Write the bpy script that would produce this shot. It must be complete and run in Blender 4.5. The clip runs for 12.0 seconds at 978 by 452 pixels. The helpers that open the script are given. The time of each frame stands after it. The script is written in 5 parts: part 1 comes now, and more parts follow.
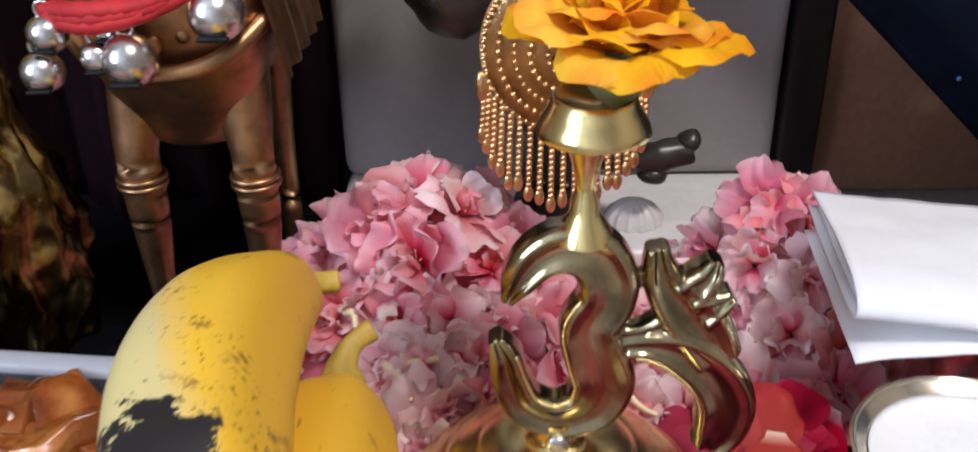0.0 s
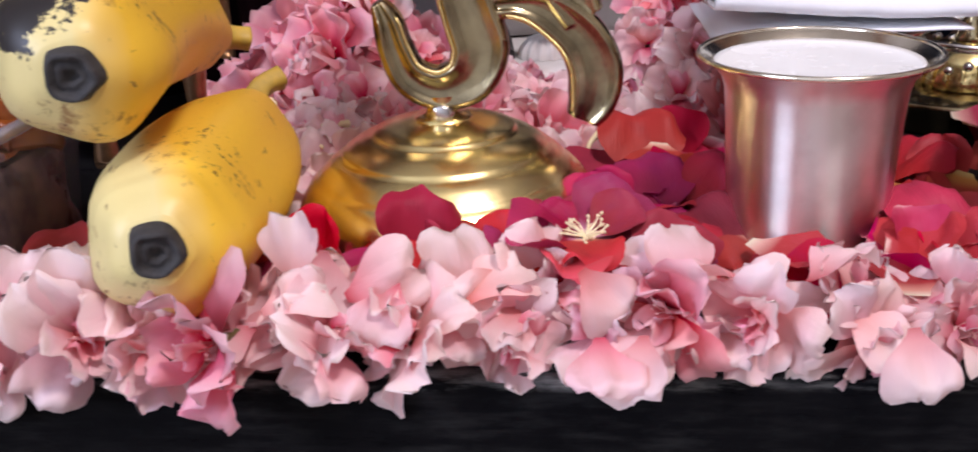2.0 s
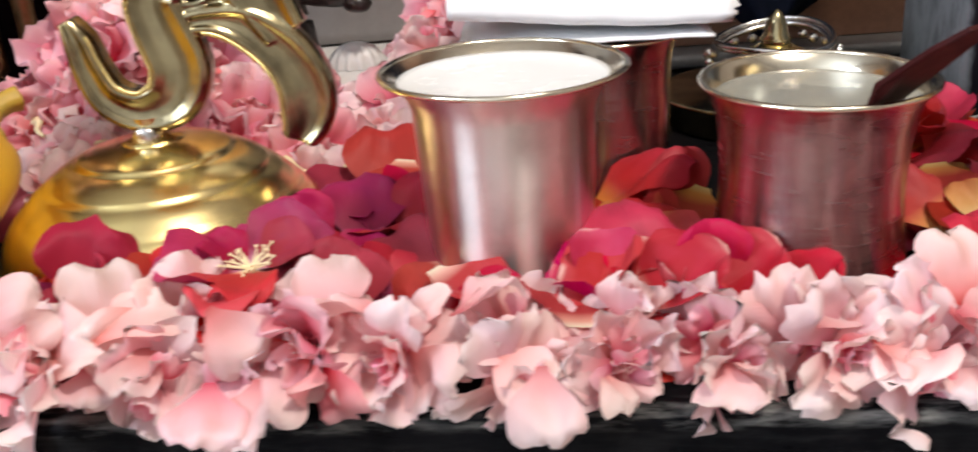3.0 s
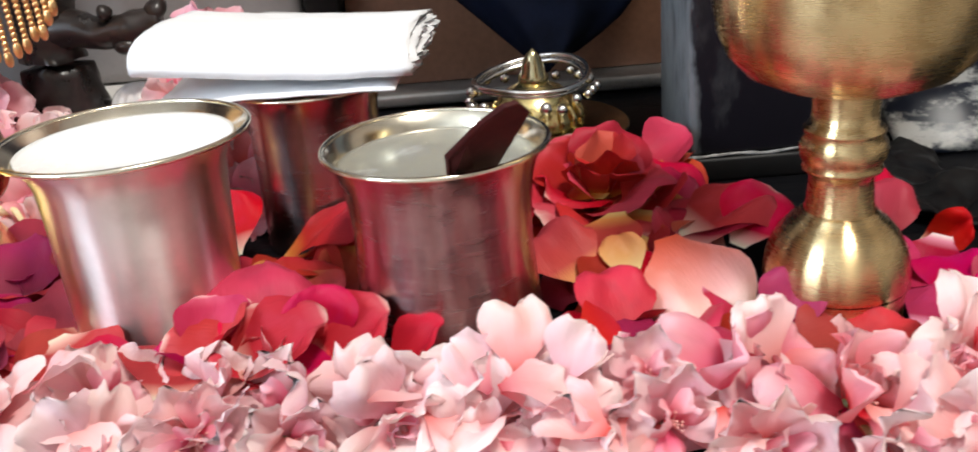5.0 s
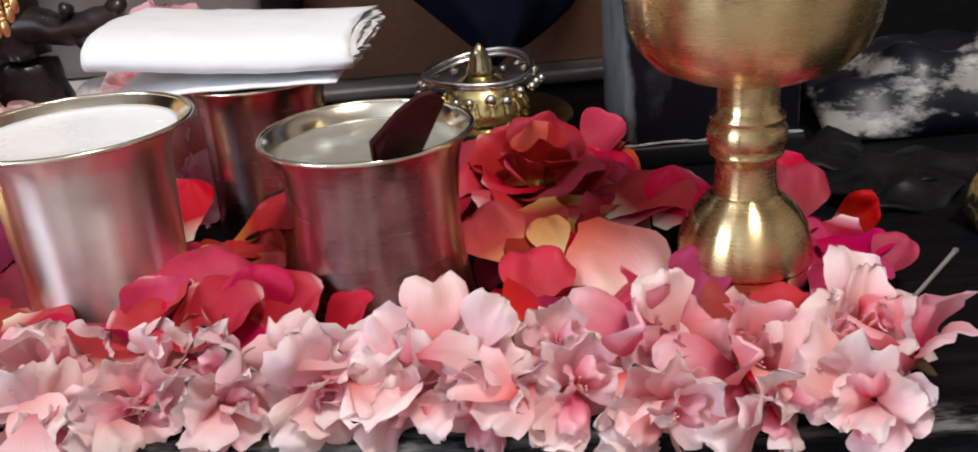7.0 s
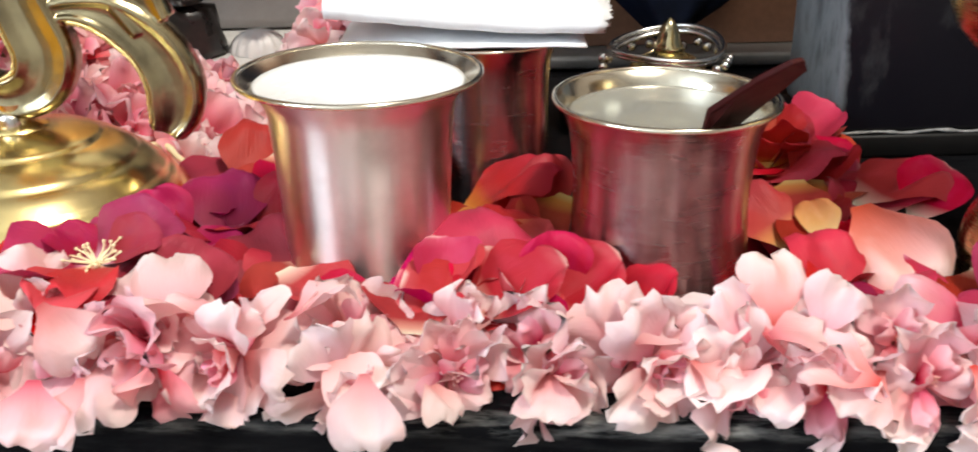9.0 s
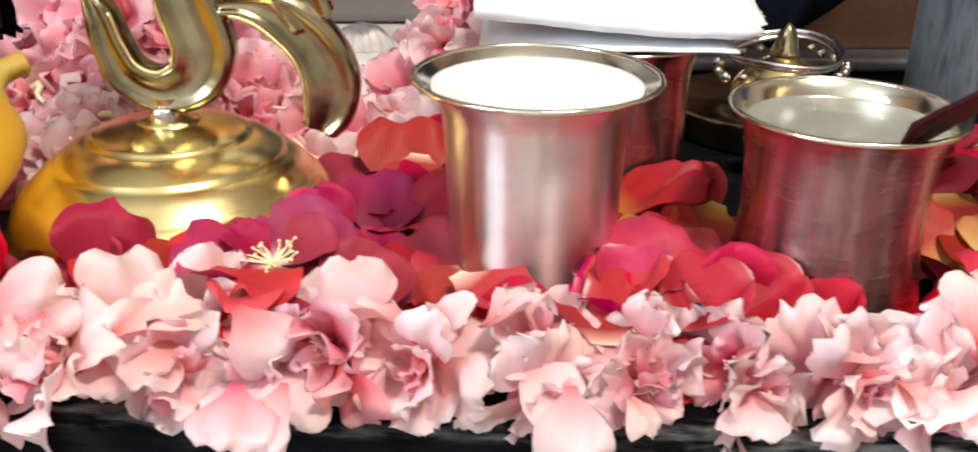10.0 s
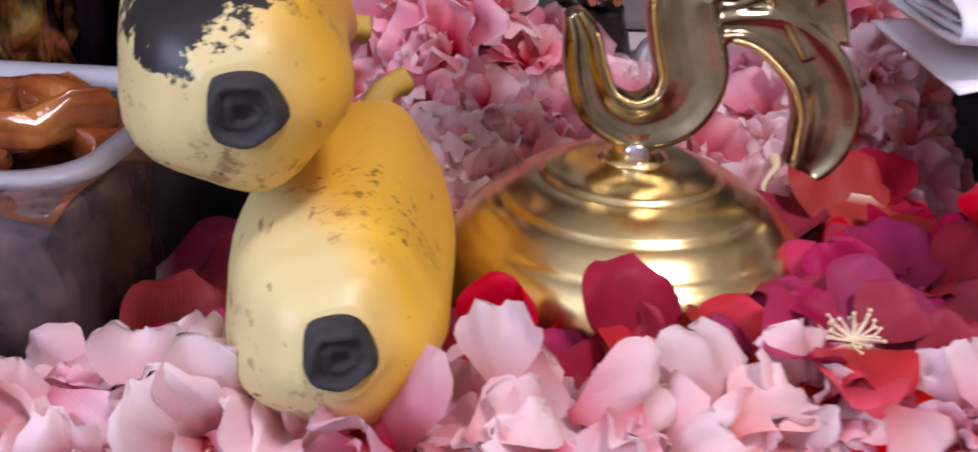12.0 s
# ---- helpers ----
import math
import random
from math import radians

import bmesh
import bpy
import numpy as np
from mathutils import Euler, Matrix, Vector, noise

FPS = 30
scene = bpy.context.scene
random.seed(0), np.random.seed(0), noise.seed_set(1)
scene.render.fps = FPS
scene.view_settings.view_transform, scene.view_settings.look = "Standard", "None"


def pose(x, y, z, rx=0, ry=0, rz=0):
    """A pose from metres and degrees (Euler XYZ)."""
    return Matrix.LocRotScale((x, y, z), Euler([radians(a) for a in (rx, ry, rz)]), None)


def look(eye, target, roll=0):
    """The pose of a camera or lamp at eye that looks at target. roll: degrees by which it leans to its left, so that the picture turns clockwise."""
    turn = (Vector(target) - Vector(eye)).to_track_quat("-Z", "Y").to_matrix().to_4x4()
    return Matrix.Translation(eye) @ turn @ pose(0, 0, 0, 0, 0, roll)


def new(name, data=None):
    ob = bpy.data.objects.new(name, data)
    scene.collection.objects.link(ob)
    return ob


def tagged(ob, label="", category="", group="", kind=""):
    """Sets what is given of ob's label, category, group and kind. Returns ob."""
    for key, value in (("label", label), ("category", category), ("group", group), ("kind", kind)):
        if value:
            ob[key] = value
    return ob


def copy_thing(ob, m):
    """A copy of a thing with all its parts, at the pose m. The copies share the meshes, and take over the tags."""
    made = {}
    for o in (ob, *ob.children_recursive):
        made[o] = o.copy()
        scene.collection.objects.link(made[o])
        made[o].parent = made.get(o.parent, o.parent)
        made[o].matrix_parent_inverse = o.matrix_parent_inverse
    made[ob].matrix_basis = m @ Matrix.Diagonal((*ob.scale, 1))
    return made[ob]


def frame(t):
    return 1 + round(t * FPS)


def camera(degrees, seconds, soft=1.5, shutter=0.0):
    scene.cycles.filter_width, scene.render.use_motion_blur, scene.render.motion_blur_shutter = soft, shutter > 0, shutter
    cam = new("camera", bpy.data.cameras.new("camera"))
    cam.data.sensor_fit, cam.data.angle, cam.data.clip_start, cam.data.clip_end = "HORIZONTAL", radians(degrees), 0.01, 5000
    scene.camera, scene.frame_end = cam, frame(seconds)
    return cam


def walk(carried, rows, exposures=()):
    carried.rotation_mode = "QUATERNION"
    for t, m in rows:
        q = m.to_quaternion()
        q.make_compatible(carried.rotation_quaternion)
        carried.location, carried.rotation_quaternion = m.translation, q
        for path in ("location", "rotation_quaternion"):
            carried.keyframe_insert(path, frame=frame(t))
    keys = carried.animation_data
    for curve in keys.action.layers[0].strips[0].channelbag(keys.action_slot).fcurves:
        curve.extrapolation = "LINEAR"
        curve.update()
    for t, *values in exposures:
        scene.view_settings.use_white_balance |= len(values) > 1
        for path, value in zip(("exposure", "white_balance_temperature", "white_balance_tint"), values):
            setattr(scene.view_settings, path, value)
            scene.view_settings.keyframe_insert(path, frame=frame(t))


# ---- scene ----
cam = camera(53.0, 12.0, soft=1.7, shutter=0.4)
# t, x, y, z, tilt from straight down, roll, yaw
ROWS = [
    (0, 0.0008, -0.0003, 0.21, 60.98, 0.84, 0.61),
    (0.5, -0.0051, -0.0491, 0.1926, 64.76, 2.25, -0.26),
    (1, -0.0011, -0.0745, 0.1551, 67.2, 2.59, -0.29),
    (1.5, 0.013, -0.0727, 0.1249, 67.94, 2.77, -0.51),
    (2, 0.0266, -0.0699, 0.1123, 67.8, 2.63, -0.74),
    (2.5, 0.0598, -0.0635, 0.1115, 67.66, 2.78, -1.1),
    (3, 0.1021, -0.0562, 0.1102, 67.54, 3.55, -1.39),
    (3.5, 0.1289, -0.049, 0.1027, 67.48, 3.8, -1.9),
    (5.5, 0.207, -0.0616, 0.1216, 67.47, 4.57, -2.3),
    (6, 0.22, -0.0714, 0.1212, 67.22, 4.97, -2.54),
    (6.5, 0.2134, -0.0714, 0.1208, 67.29, 4.78, -2.75),
    (8.5, 0.1495, -0.0606, 0.1186, 66.25, 1.7, -3.37),
    (9, 0.1265, -0.058, 0.1166, 66.24, 0.52, -2.96),
    (9.5, 0.1077, -0.0548, 0.1156, 66.13, -0.58, -2.55),
    (10, 0.0872, -0.0519, 0.1182, 65.81, -0.72, -2.17),
    (10.5, 0.063, -0.0502, 0.1204, 65.62, -1.16, -1.71),
    (11, 0.0322, -0.044, 0.1216, 65.7, -1.5, -1.46),
    (11.5, -0.0029, -0.0287, 0.121, 65.62, -1.94, -1.5),
    (12, -0.0271, -0.0108, 0.1153, 65.17, -1.79, -1.65),
]
# the phone dims and cools its picture at either end
EXPOSURES = [(0.0, -0.30, 5700, 16), (1.0, -0.35, 5600, 32), (1.5, -0.42, 5600, 32), (2.5, -0.03, 6150, 16), (3.5, -0.03, 6250, 12), (5.5, 0.20, 5950, 8), (6.5, -0.32, 6000, 14), (8.5, 0.07, 6150, 8), (9.5, 0.20, 6200, 8), (10.5, 0.20, 6250, 12), (11.0, -0.03, 6200, 18), (11.5, -0.15, 5950, 26), (12.0, -0.42, 5700, 36)]
walk(cam, [(t, pose(x, y, z, rx, ry, rz)) for t, x, y, z, rx, ry, rz in ROWS], EXPOSURES)


# ---- world and lights ----
def lamp(name, kind, m, energy, color, size=(1, 1)):
    data = bpy.data.lights.new(name, kind)
    data.energy, data.color = energy, color
    if kind == "AREA":
        data.shape, data.size, data.size_y = "RECTANGLE", size[0], size[1]
    ob = new(name, data)
    ob.matrix_basis = m
    return ob


world = bpy.data.worlds.new("world")
scene.world = world
world.use_nodes = True
world.node_tree.nodes["Background"].inputs[0].default_value = (0.9, 0.95, 1.0, 1)
world.node_tree.nodes["Background"].inputs[1].default_value = 0.10

window_light = lamp("window_light", "AREA", pose(-1.58, -1.15, 0.98, 90, 0, -90), 52, (0.82, 0.91, 1.0), (1.10, 1.15))
ceiling_lamp = lamp("ceiling_lamp_light", "AREA", look((0.55, -0.55, 1.72), (0.12, 0.15, 0.0)), 31, (1.0, 0.90, 0.77), (0.36, 0.2))


# ---- materials ----
def material(name):
    m = bpy.data.materials.new(name)
    m.use_nodes = True
    t = m.node_tree
    return m, t, t.nodes["Principled BSDF"], t.nodes["Material Output"]


def node(t, kind, **values):
    n = t.nodes.new(kind)
    for key, value in values.items():
        if key == "op":
            n.operation = value
        elif key == "blend":
            n.data_type, n.blend_type = "RGBA", value
        else:
            n.inputs[key].default_value = value
    return n


def link(t, a, b):
    t.links.new(a, b)


def coords(t, kind="Object", scale=(1, 1, 1)):
    c = t.nodes.new("ShaderNodeTexCoord")
    m = t.nodes.new("ShaderNodeMapping")
    m.inputs["Scale"].default_value = scale
    link(t, c.outputs[kind], m.inputs["Vector"])
    return m.outputs[0]


def noise_tex(t, vec, scale, detail=4.0, rough=0.55):
    n = node(t, "ShaderNodeTexNoise", Scale=scale, Detail=detail, Roughness=rough)
    link(t, vec, n.inputs["Vector"])
    return n.outputs["Fac"]


def ramp(t, fac, stops):
    r = t.nodes.new("ShaderNodeValToRGB")
    e = r.color_ramp.elements
    while len(e) < len(stops):
        e.new(0.5)
    for el, (p, c) in zip(e, stops):
        el.position = p
        el.color = (*c, 1) if len(c) == 3 else c
    link(t, fac, r.inputs[0])
    return r.outputs[0]


def grey(v):
    return (v, v, v)


def mix(t, fac, a, b, blend="MIX"):
    n = node(t, "ShaderNodeMix", blend=blend)
    for socket, value in ((n.inputs[0], fac), (n.inputs[6], a), (n.inputs[7], b)):
        if isinstance(value, (int, float)):
            socket.default_value = value
        elif isinstance(value, tuple):
            socket.default_value = (*value, 1)
        else:
            link(t, value, socket)
    return n.outputs[2]


def math_op(t, op, a, b=0.0):
    n = node(t, "ShaderNodeMath", op=op)
    for socket, value in ((n.inputs[0], a), (n.inputs[1], b)):
        if isinstance(value, (int, float)):
            socket.default_value = value
        else:
            link(t, value, socket)
    return n.outputs[0]


def bump(t, p, height, strength, distance):
    b = node(t, "ShaderNodeBump", Strength=strength, Distance=distance)
    link(t, height, b.inputs["Height"])
    link(t, b.outputs[0], p.inputs["Normal"])
    return b


def metal(name, light, dark, rough=(0.15, 0.35), grain=(1, 1, 1), grain_scale=300, grain_strength=0.15, spots=120, stain=(0.45, 0.75), brushed=0.0):
    m, t, p, _ = material(name)
    obj = coords(t)
    big = noise_tex(t, obj, spots, 5)
    fine = noise_tex(t, coords(t, "Object", grain), grain_scale, 3)
    link(t, mix(t, ramp(t, big, ((stain[0], grey(0)), (stain[1], grey(1)))), light, dark), p.inputs["Base Color"])
    p.inputs["Metallic"].default_value = 1.0
    r = node(t, "ShaderNodeMapRange")
    r.inputs["To Min"].default_value, r.inputs["To Max"].default_value = rough
    link(t, mix(t, 0.5, big, fine), r.inputs["Value"])
    link(t, r.outputs[0], p.inputs["Roughness"])
    bump(t, p, fine, grain_strength, 0.0004)
    if brushed:
        # turned on a lathe: the polish runs round the axis
        turn = t.nodes.new("ShaderNodeTangent")
        turn.direction_type, turn.axis = "RADIAL", "Z"
        link(t, turn.outputs[0], p.inputs["Tangent"])
        p.inputs["Anisotropic"].default_value = brushed
        p.inputs["Anisotropic Rotation"].default_value = 0.25
    return m


BRASS = metal("brass_polished", (0.92, 0.74, 0.32), (0.68, 0.54, 0.27), (0.15, 0.32), grain_scale=500, grain_strength=0.07, spots=75)
BRASS_OLD = metal("brass_tarnished", (0.53, 0.45, 0.26), (0.22, 0.18, 0.11), (0.12, 0.28), grain_scale=220, grain_strength=0.22, spots=70, stain=(0.38, 0.64))
GILT_DARK = metal("gilt_dark", (0.70, 0.50, 0.17), (0.12, 0.08, 0.03), (0.14, 0.36), grain_scale=300, grain_strength=0.25, spots=60, stain=(0.34, 0.52))
BRASS_SATIN = metal("brass_satin", (0.72, 0.54, 0.28), (0.52, 0.36, 0.17), (0.20, 0.34), grain=(1, 1, 14), grain_scale=260, grain_strength=0.06, brushed=0.9)
BRONZE = metal("bronze_cast", (0.46, 0.26, 0.13), (0.22, 0.12, 0.06), (0.28, 0.5), grain_scale=350, grain_strength=0.2)
GILT = metal("gilt_filigree", (0.86, 0.56, 0.26), (0.55, 0.30, 0.12), (0.25, 0.45), grain_scale=700, grain_strength=0.5)
STEEL = metal("cup_brushed_steel", (0.88, 0.85, 0.81), (0.70, 0.65, 0.61), (0.24, 0.38), grain=(1, 1, 22), grain_scale=170, grain_strength=0.10, spots=70, brushed=0.95)
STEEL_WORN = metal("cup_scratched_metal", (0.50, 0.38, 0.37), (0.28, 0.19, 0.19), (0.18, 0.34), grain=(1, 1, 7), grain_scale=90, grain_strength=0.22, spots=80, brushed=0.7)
RIM = metal("cup_lip_metal", (0.84, 0.78, 0.64), (0.66, 0.58, 0.44), (0.12, 0.26), grain_scale=300, grain_strength=0.08)
SILVER = metal("silver_ornament", (0.78, 0.76, 0.74), (0.42, 0.40, 0.38), (0.14, 0.35), grain_scale=500, grain_strength=0.15)


def petal_material(name, stops, shade=0.25, hue=0.02, rough=0.5, blotch=(0.95, 0.55, 0.6), through_amount=0.3, sat=(0.88, 0.25), gloss=0.2):
    """Thin petal: colour runs from base to edge, each petal a little different, light passes through."""
    m, t, p, out = material(name)
    c = t.nodes.new("ShaderNodeTexCoord")
    sep = t.nodes.new("ShaderNodeSeparateXYZ")
    link(t, c.outputs["Generated"], sep.inputs[0])
    base = ramp(t, sep.outputs[1], stops)
    info = t.nodes.new("ShaderNodeObjectInfo")
    spots = noise_tex(t, coords(t, "Object"), 90, 2)
    col = mix(t, ramp(t, spots, ((0.50, grey(0)), (0.75, grey(0.55)))), base, blotch)
    hsv = t.nodes.new("ShaderNodeHueSaturation")
    link(t, col, hsv.inputs["Color"])
    link(t, math_op(t, "ADD", math_op(t, "MULTIPLY", info.outputs["Random"], 2 * hue), 0.5 - hue), hsv.inputs["Hue"])
    link(t, math_op(t, "ADD", math_op(t, "MULTIPLY", math_op(t, "FRACT", math_op(t, "MULTIPLY", info.outputs["Random"], 7.31)), 2 * shade), 1 - shade), hsv.inputs["Value"])
    link(t, math_op(t, "ADD", math_op(t, "MULTIPLY", math_op(t, "FRACT", math_op(t, "MULTIPLY", info.outputs["Random"], 3.7)), sat[1]), sat[0]), hsv.inputs["Saturation"])
    link(t, hsv.outputs[0], p.inputs["Base Color"])
    p.inputs["Roughness"].default_value = rough
    p.inputs["Specular IOR Level"].default_value = gloss
    veins = noise_tex(t, coords(t, "Object", (6, 1, 1)), 260, 4)
    bump(t, p, veins, 0.4, 0.0005)
    tr = t.nodes.new("ShaderNodeBsdfTranslucent")
    link(t, hsv.outputs[0], tr.inputs["Color"])
    ms = node(t, "ShaderNodeMixShader", Fac=through_amount)
    link(t, p.outputs[0], ms.inputs[1])
    link(t, tr.outputs[0], ms.inputs[2])
    link(t, ms.outputs[0], out.inputs["Surface"])
    return m


PINK = petal_material("petal_pink", ((0.0, (0.60, 0.09, 0.11)), (0.18, (0.82, 0.29, 0.31)), (0.45, (0.91, 0.50, 0.51)), (0.80, (0.95, 0.68, 0.67)), (1.0, (0.97, 0.80, 0.77))), 0.10, 0.018, 0.5, (0.92, 0.62, 0.72), 0.33, (0.74, 0.36))
PINK_DEEP = petal_material("petal_deep_pink", ((0.0, (0.48, 0.05, 0.08)), (0.30, (0.74, 0.17, 0.22)), (0.7, (0.89, 0.42, 0.46)), (1.0, (0.94, 0.64, 0.66))), 0.14, 0.016, 0.5, (0.86, 0.42, 0.56), 0.40, (0.95, 0.28))
CRIMSON = petal_material("petal_crimson", ((0.0, (0.85, 0.74, 0.55)), (0.08, (0.74, 0.30, 0.22)), (0.20, (0.42, 0.008, 0.016)), (0.5, (0.43, 0.005, 0.016)), (0.9, (0.48, 0.007, 0.028)), (1.0, (0.48, 0.016, 0.042))), 0.30, 0.012, 0.42, (0.26, 0.006, 0.022), 0.12, (0.90, 0.12), 0.13)
MAGENTA = petal_material("petal_magenta", ((0.0, (0.88, 0.78, 0.74)), (0.08, (0.70, 0.26, 0.36)), (0.20, (0.34, 0.005, 0.034)), (0.6, (0.38, 0.006, 0.052)), (1.0, (0.44, 0.014, 0.090))), 0.28, 0.014, 0.42, (0.30, 0.010, 0.09), 0.12, (0.90, 0.12), 0.13)
SCARLET = petal_material("petal_orange_red", ((0.0, (0.86, 0.66, 0.22)), (0.14, (0.76, 0.30, 0.05)), (0.35, (0.52, 0.05, 0.022)), (1.0, (0.46, 0.02, 0.03))), 0.2, 0.014, 0.40, (0.42, 0.02, 0.014), 0.14, (0.92, 0.1), 0.13)
ROSY = petal_material("petal_rose_pink", ((0.0, (0.90, 0.82, 0.62)), (0.12, (0.82, 0.40, 0.34)), (0.30, (0.48, 0.014, 0.038)), (0.8, (0.50, 0.018, 0.052)), (0.94, (0.55, 0.06, 0.10)), (1.0, (0.80, 0.46, 0.42))), 0.16, 0.012, 0.42, (0.58, 0.04, 0.11), 0.18, (0.92, 0.12), 0.13)
BLUSH = petal_material("petal_coral_white", ((0.0, (0.72, 0.08, 0.05)), (0.35, (0.78, 0.20, 0.17)), (0.70, (0.86, 0.42, 0.40)), (0.92, (0.92, 0.68, 0.62)), (1.0, (0.94, 0.86, 0.78))), 0.08, 0.01, 0.45, (0.86, 0.40, 0.38), 0.2, (1.0, 0.1))
CREAM_PETAL = petal_material("petal_cream_orange", ((0.0, (0.88, 0.76, 0.36)), (0.5, (0.82, 0.40, 0.14)), (1.0, (0.72, 0.22, 0.08))), 0.08, 0.01, 0.45, (0.88, 0.48, 0.26), 0.25, (0.95, 0.1))
YELLOW = petal_material("petal_yellow", ((0.0, (0.90, 0.36, 0.01)), (0.5, (0.95, 0.50, 0.03)), (0.85, (0.95, 0.52, 0.05)), (1.0, (0.88, 0.28, 0.03))), 0.08, 0.012, 0.5, (0.92, 0.52, 0.02), 0.2, (1.0, 0.08))


def plain(name, light, dark, rough=0.5, scale=60, fine=500, relief=0.2, spec=0.5, metallic=0.0, dist=0.0006):
    m, t, p, _ = material(name)
    obj = coords(t)
    n1, n2 = noise_tex(t, obj, scale, 5), noise_tex(t, obj, fine, 3)
    f = mix(t, 0.3, n1, n2)
    link(t, mix(t, ramp(t, f, ((0.38, grey(0)), (0.64, grey(1)))), light, dark), p.inputs["Base Color"])
    r = node(t, "ShaderNodeMapRange")
    r.inputs["To Min"].default_value, r.inputs["To Max"].default_value = max(rough - 0.12, 0.03), rough + 0.12
    link(t, n1, r.inputs["Value"])
    link(t, r.outputs[0], p.inputs["Roughness"])
    p.inputs["Specular IOR Level"].default_value = spec
    p.inputs["Metallic"].default_value = metallic
    bump(t, p, f, relief, dist)
    return m


STAMEN = plain("stamen", (0.90, 0.80, 0.52), (0.84, 0.66, 0.36), 0.7, relief=0.0)
STAMEN_PINK = plain("stamen_pink", (0.86, 0.52, 0.46), (0.80, 0.38, 0.34), 0.6)
STEM_GREEN = plain("sepal_green", (0.12, 0.16, 0.05), (0.20, 0.13, 0.05), 0.55)
TWIG = plain("twig_grey", (0.20, 0.18, 0.15), (0.10, 0.09, 0.07), 0.7)
MILK = plain("milk", (0.92, 0.92, 0.91), (0.91, 0.91, 0.89), 0.25, relief=0.03)
NAPKIN = plain("tissue_paper", (0.86, 0.86, 0.86), (0.82, 0.82, 0.84), 0.85, 40, 900, 0.25)
NAVY = plain("navy_cloth", (0.006, 0.010, 0.030), (0.003, 0.005, 0.014), 0.8, 50, 1500, 0.4, 0.2)
SEQUIN = plain("blue_sequin", (0.10, 0.20, 0.45), (0.06, 0.10, 0.30), 0.2, metallic=0.6)
MARBLE = plain("white_marble", (0.72, 0.70, 0.67), (0.62, 0.60, 0.58), 0.35, 25, 200, 0.08)
PANEL_GREY = plain("grey_panel", (0.30, 0.285, 0.285), (0.25, 0.235, 0.235), 0.5, 12, 300, 0.08)
BLACK_CHIP = plain("black_stone_chip", (0.004, 0.004, 0.005), (0.010, 0.010, 0.010), 0.35, 90, 500, 0.4, 0.12)
BLACK_WOOD = plain("black_lacquer", (0.004, 0.004, 0.004), (0.007, 0.006, 0.006), 0.5, 40, 500, 0.1, 0.25)
BROWN_WOOD = plain("brown_wood", (0.21, 0.104, 0.062), (0.12, 0.058, 0.036), 0.4, 14, 300, 0.15)
BLACK_IDOL = plain("black_stone_carving", (0.014, 0.012, 0.012), (0.035, 0.025, 0.022), 0.3, 90, 500, 0.3)
MAROON = plain("maroon_drape", (0.020, 0.003, 0.008), (0.010, 0.002, 0.005), 0.75, 20, 900, 0.3, 0.2)
RED_STRIP = plain("dark_red_strip", (0.050, 0.005, 0.005), (0.030, 0.004, 0.004), 0.6, 120, 600, 0.1, 0.2)
RED_THREAD = plain("red_thread", (0.55, 0.02, 0.02), (0.35, 0.01, 0.015), 0.7)
CREAM_WALL = plain("cream_wall", (0.42, 0.36, 0.30), (0.38, 0.33, 0.28), 0.8, 6, 120, 0.1)
PLASTER = plain("white_plaster", (0.78, 0.76, 0.72), (0.72, 0.70, 0.66), 0.8, 6, 120, 0.1)
ROOM_FLOOR = plain("room_floor_tile", (0.42, 0.36, 0.30), (0.36, 0.31, 0.26), 0.4, 5, 90, 0.1)
BEAD_GLASS = plain("dark_bead", (0.30, 0.29, 0.28), (0.14, 0.13, 0.13), 0.15, metallic=0.8)
GREY_METAL = plain("grey_metal_strip", (0.26, 0.25, 0.24), (0.20, 0.19, 0.18), 0.4, metallic=0.6)


def slab_material():
    """Black stone with pale scuffs along its worn edge."""
    m, t, p, _ = material("black_stone_slab")
    obj = coords(t)
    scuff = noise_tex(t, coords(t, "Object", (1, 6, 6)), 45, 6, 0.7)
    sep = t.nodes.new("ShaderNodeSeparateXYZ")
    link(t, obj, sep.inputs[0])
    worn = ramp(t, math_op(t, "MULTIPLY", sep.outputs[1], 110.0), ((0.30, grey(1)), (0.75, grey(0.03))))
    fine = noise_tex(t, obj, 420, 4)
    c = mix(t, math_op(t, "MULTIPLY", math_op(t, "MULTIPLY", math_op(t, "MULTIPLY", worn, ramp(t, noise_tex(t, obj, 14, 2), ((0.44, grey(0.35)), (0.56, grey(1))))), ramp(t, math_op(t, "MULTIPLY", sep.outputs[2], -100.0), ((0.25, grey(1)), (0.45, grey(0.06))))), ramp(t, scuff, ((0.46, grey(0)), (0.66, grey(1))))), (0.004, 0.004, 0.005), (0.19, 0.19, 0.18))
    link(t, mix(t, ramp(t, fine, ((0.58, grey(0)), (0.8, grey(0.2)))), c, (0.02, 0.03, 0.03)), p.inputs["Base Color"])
    p.inputs["Specular IOR Level"].default_value = 0.045
    r = node(t, "ShaderNodeMapRange")
    r.inputs["To Min"].default_value, r.inputs["To Max"].default_value = 0.14, 0.5
    link(t, scuff, r.inputs["Value"])
    link(t, r.outputs[0], p.inputs["Roughness"])
    bump(t, p, mix(t, 0.5, scuff, fine), 0.3, 0.0008)
    return m


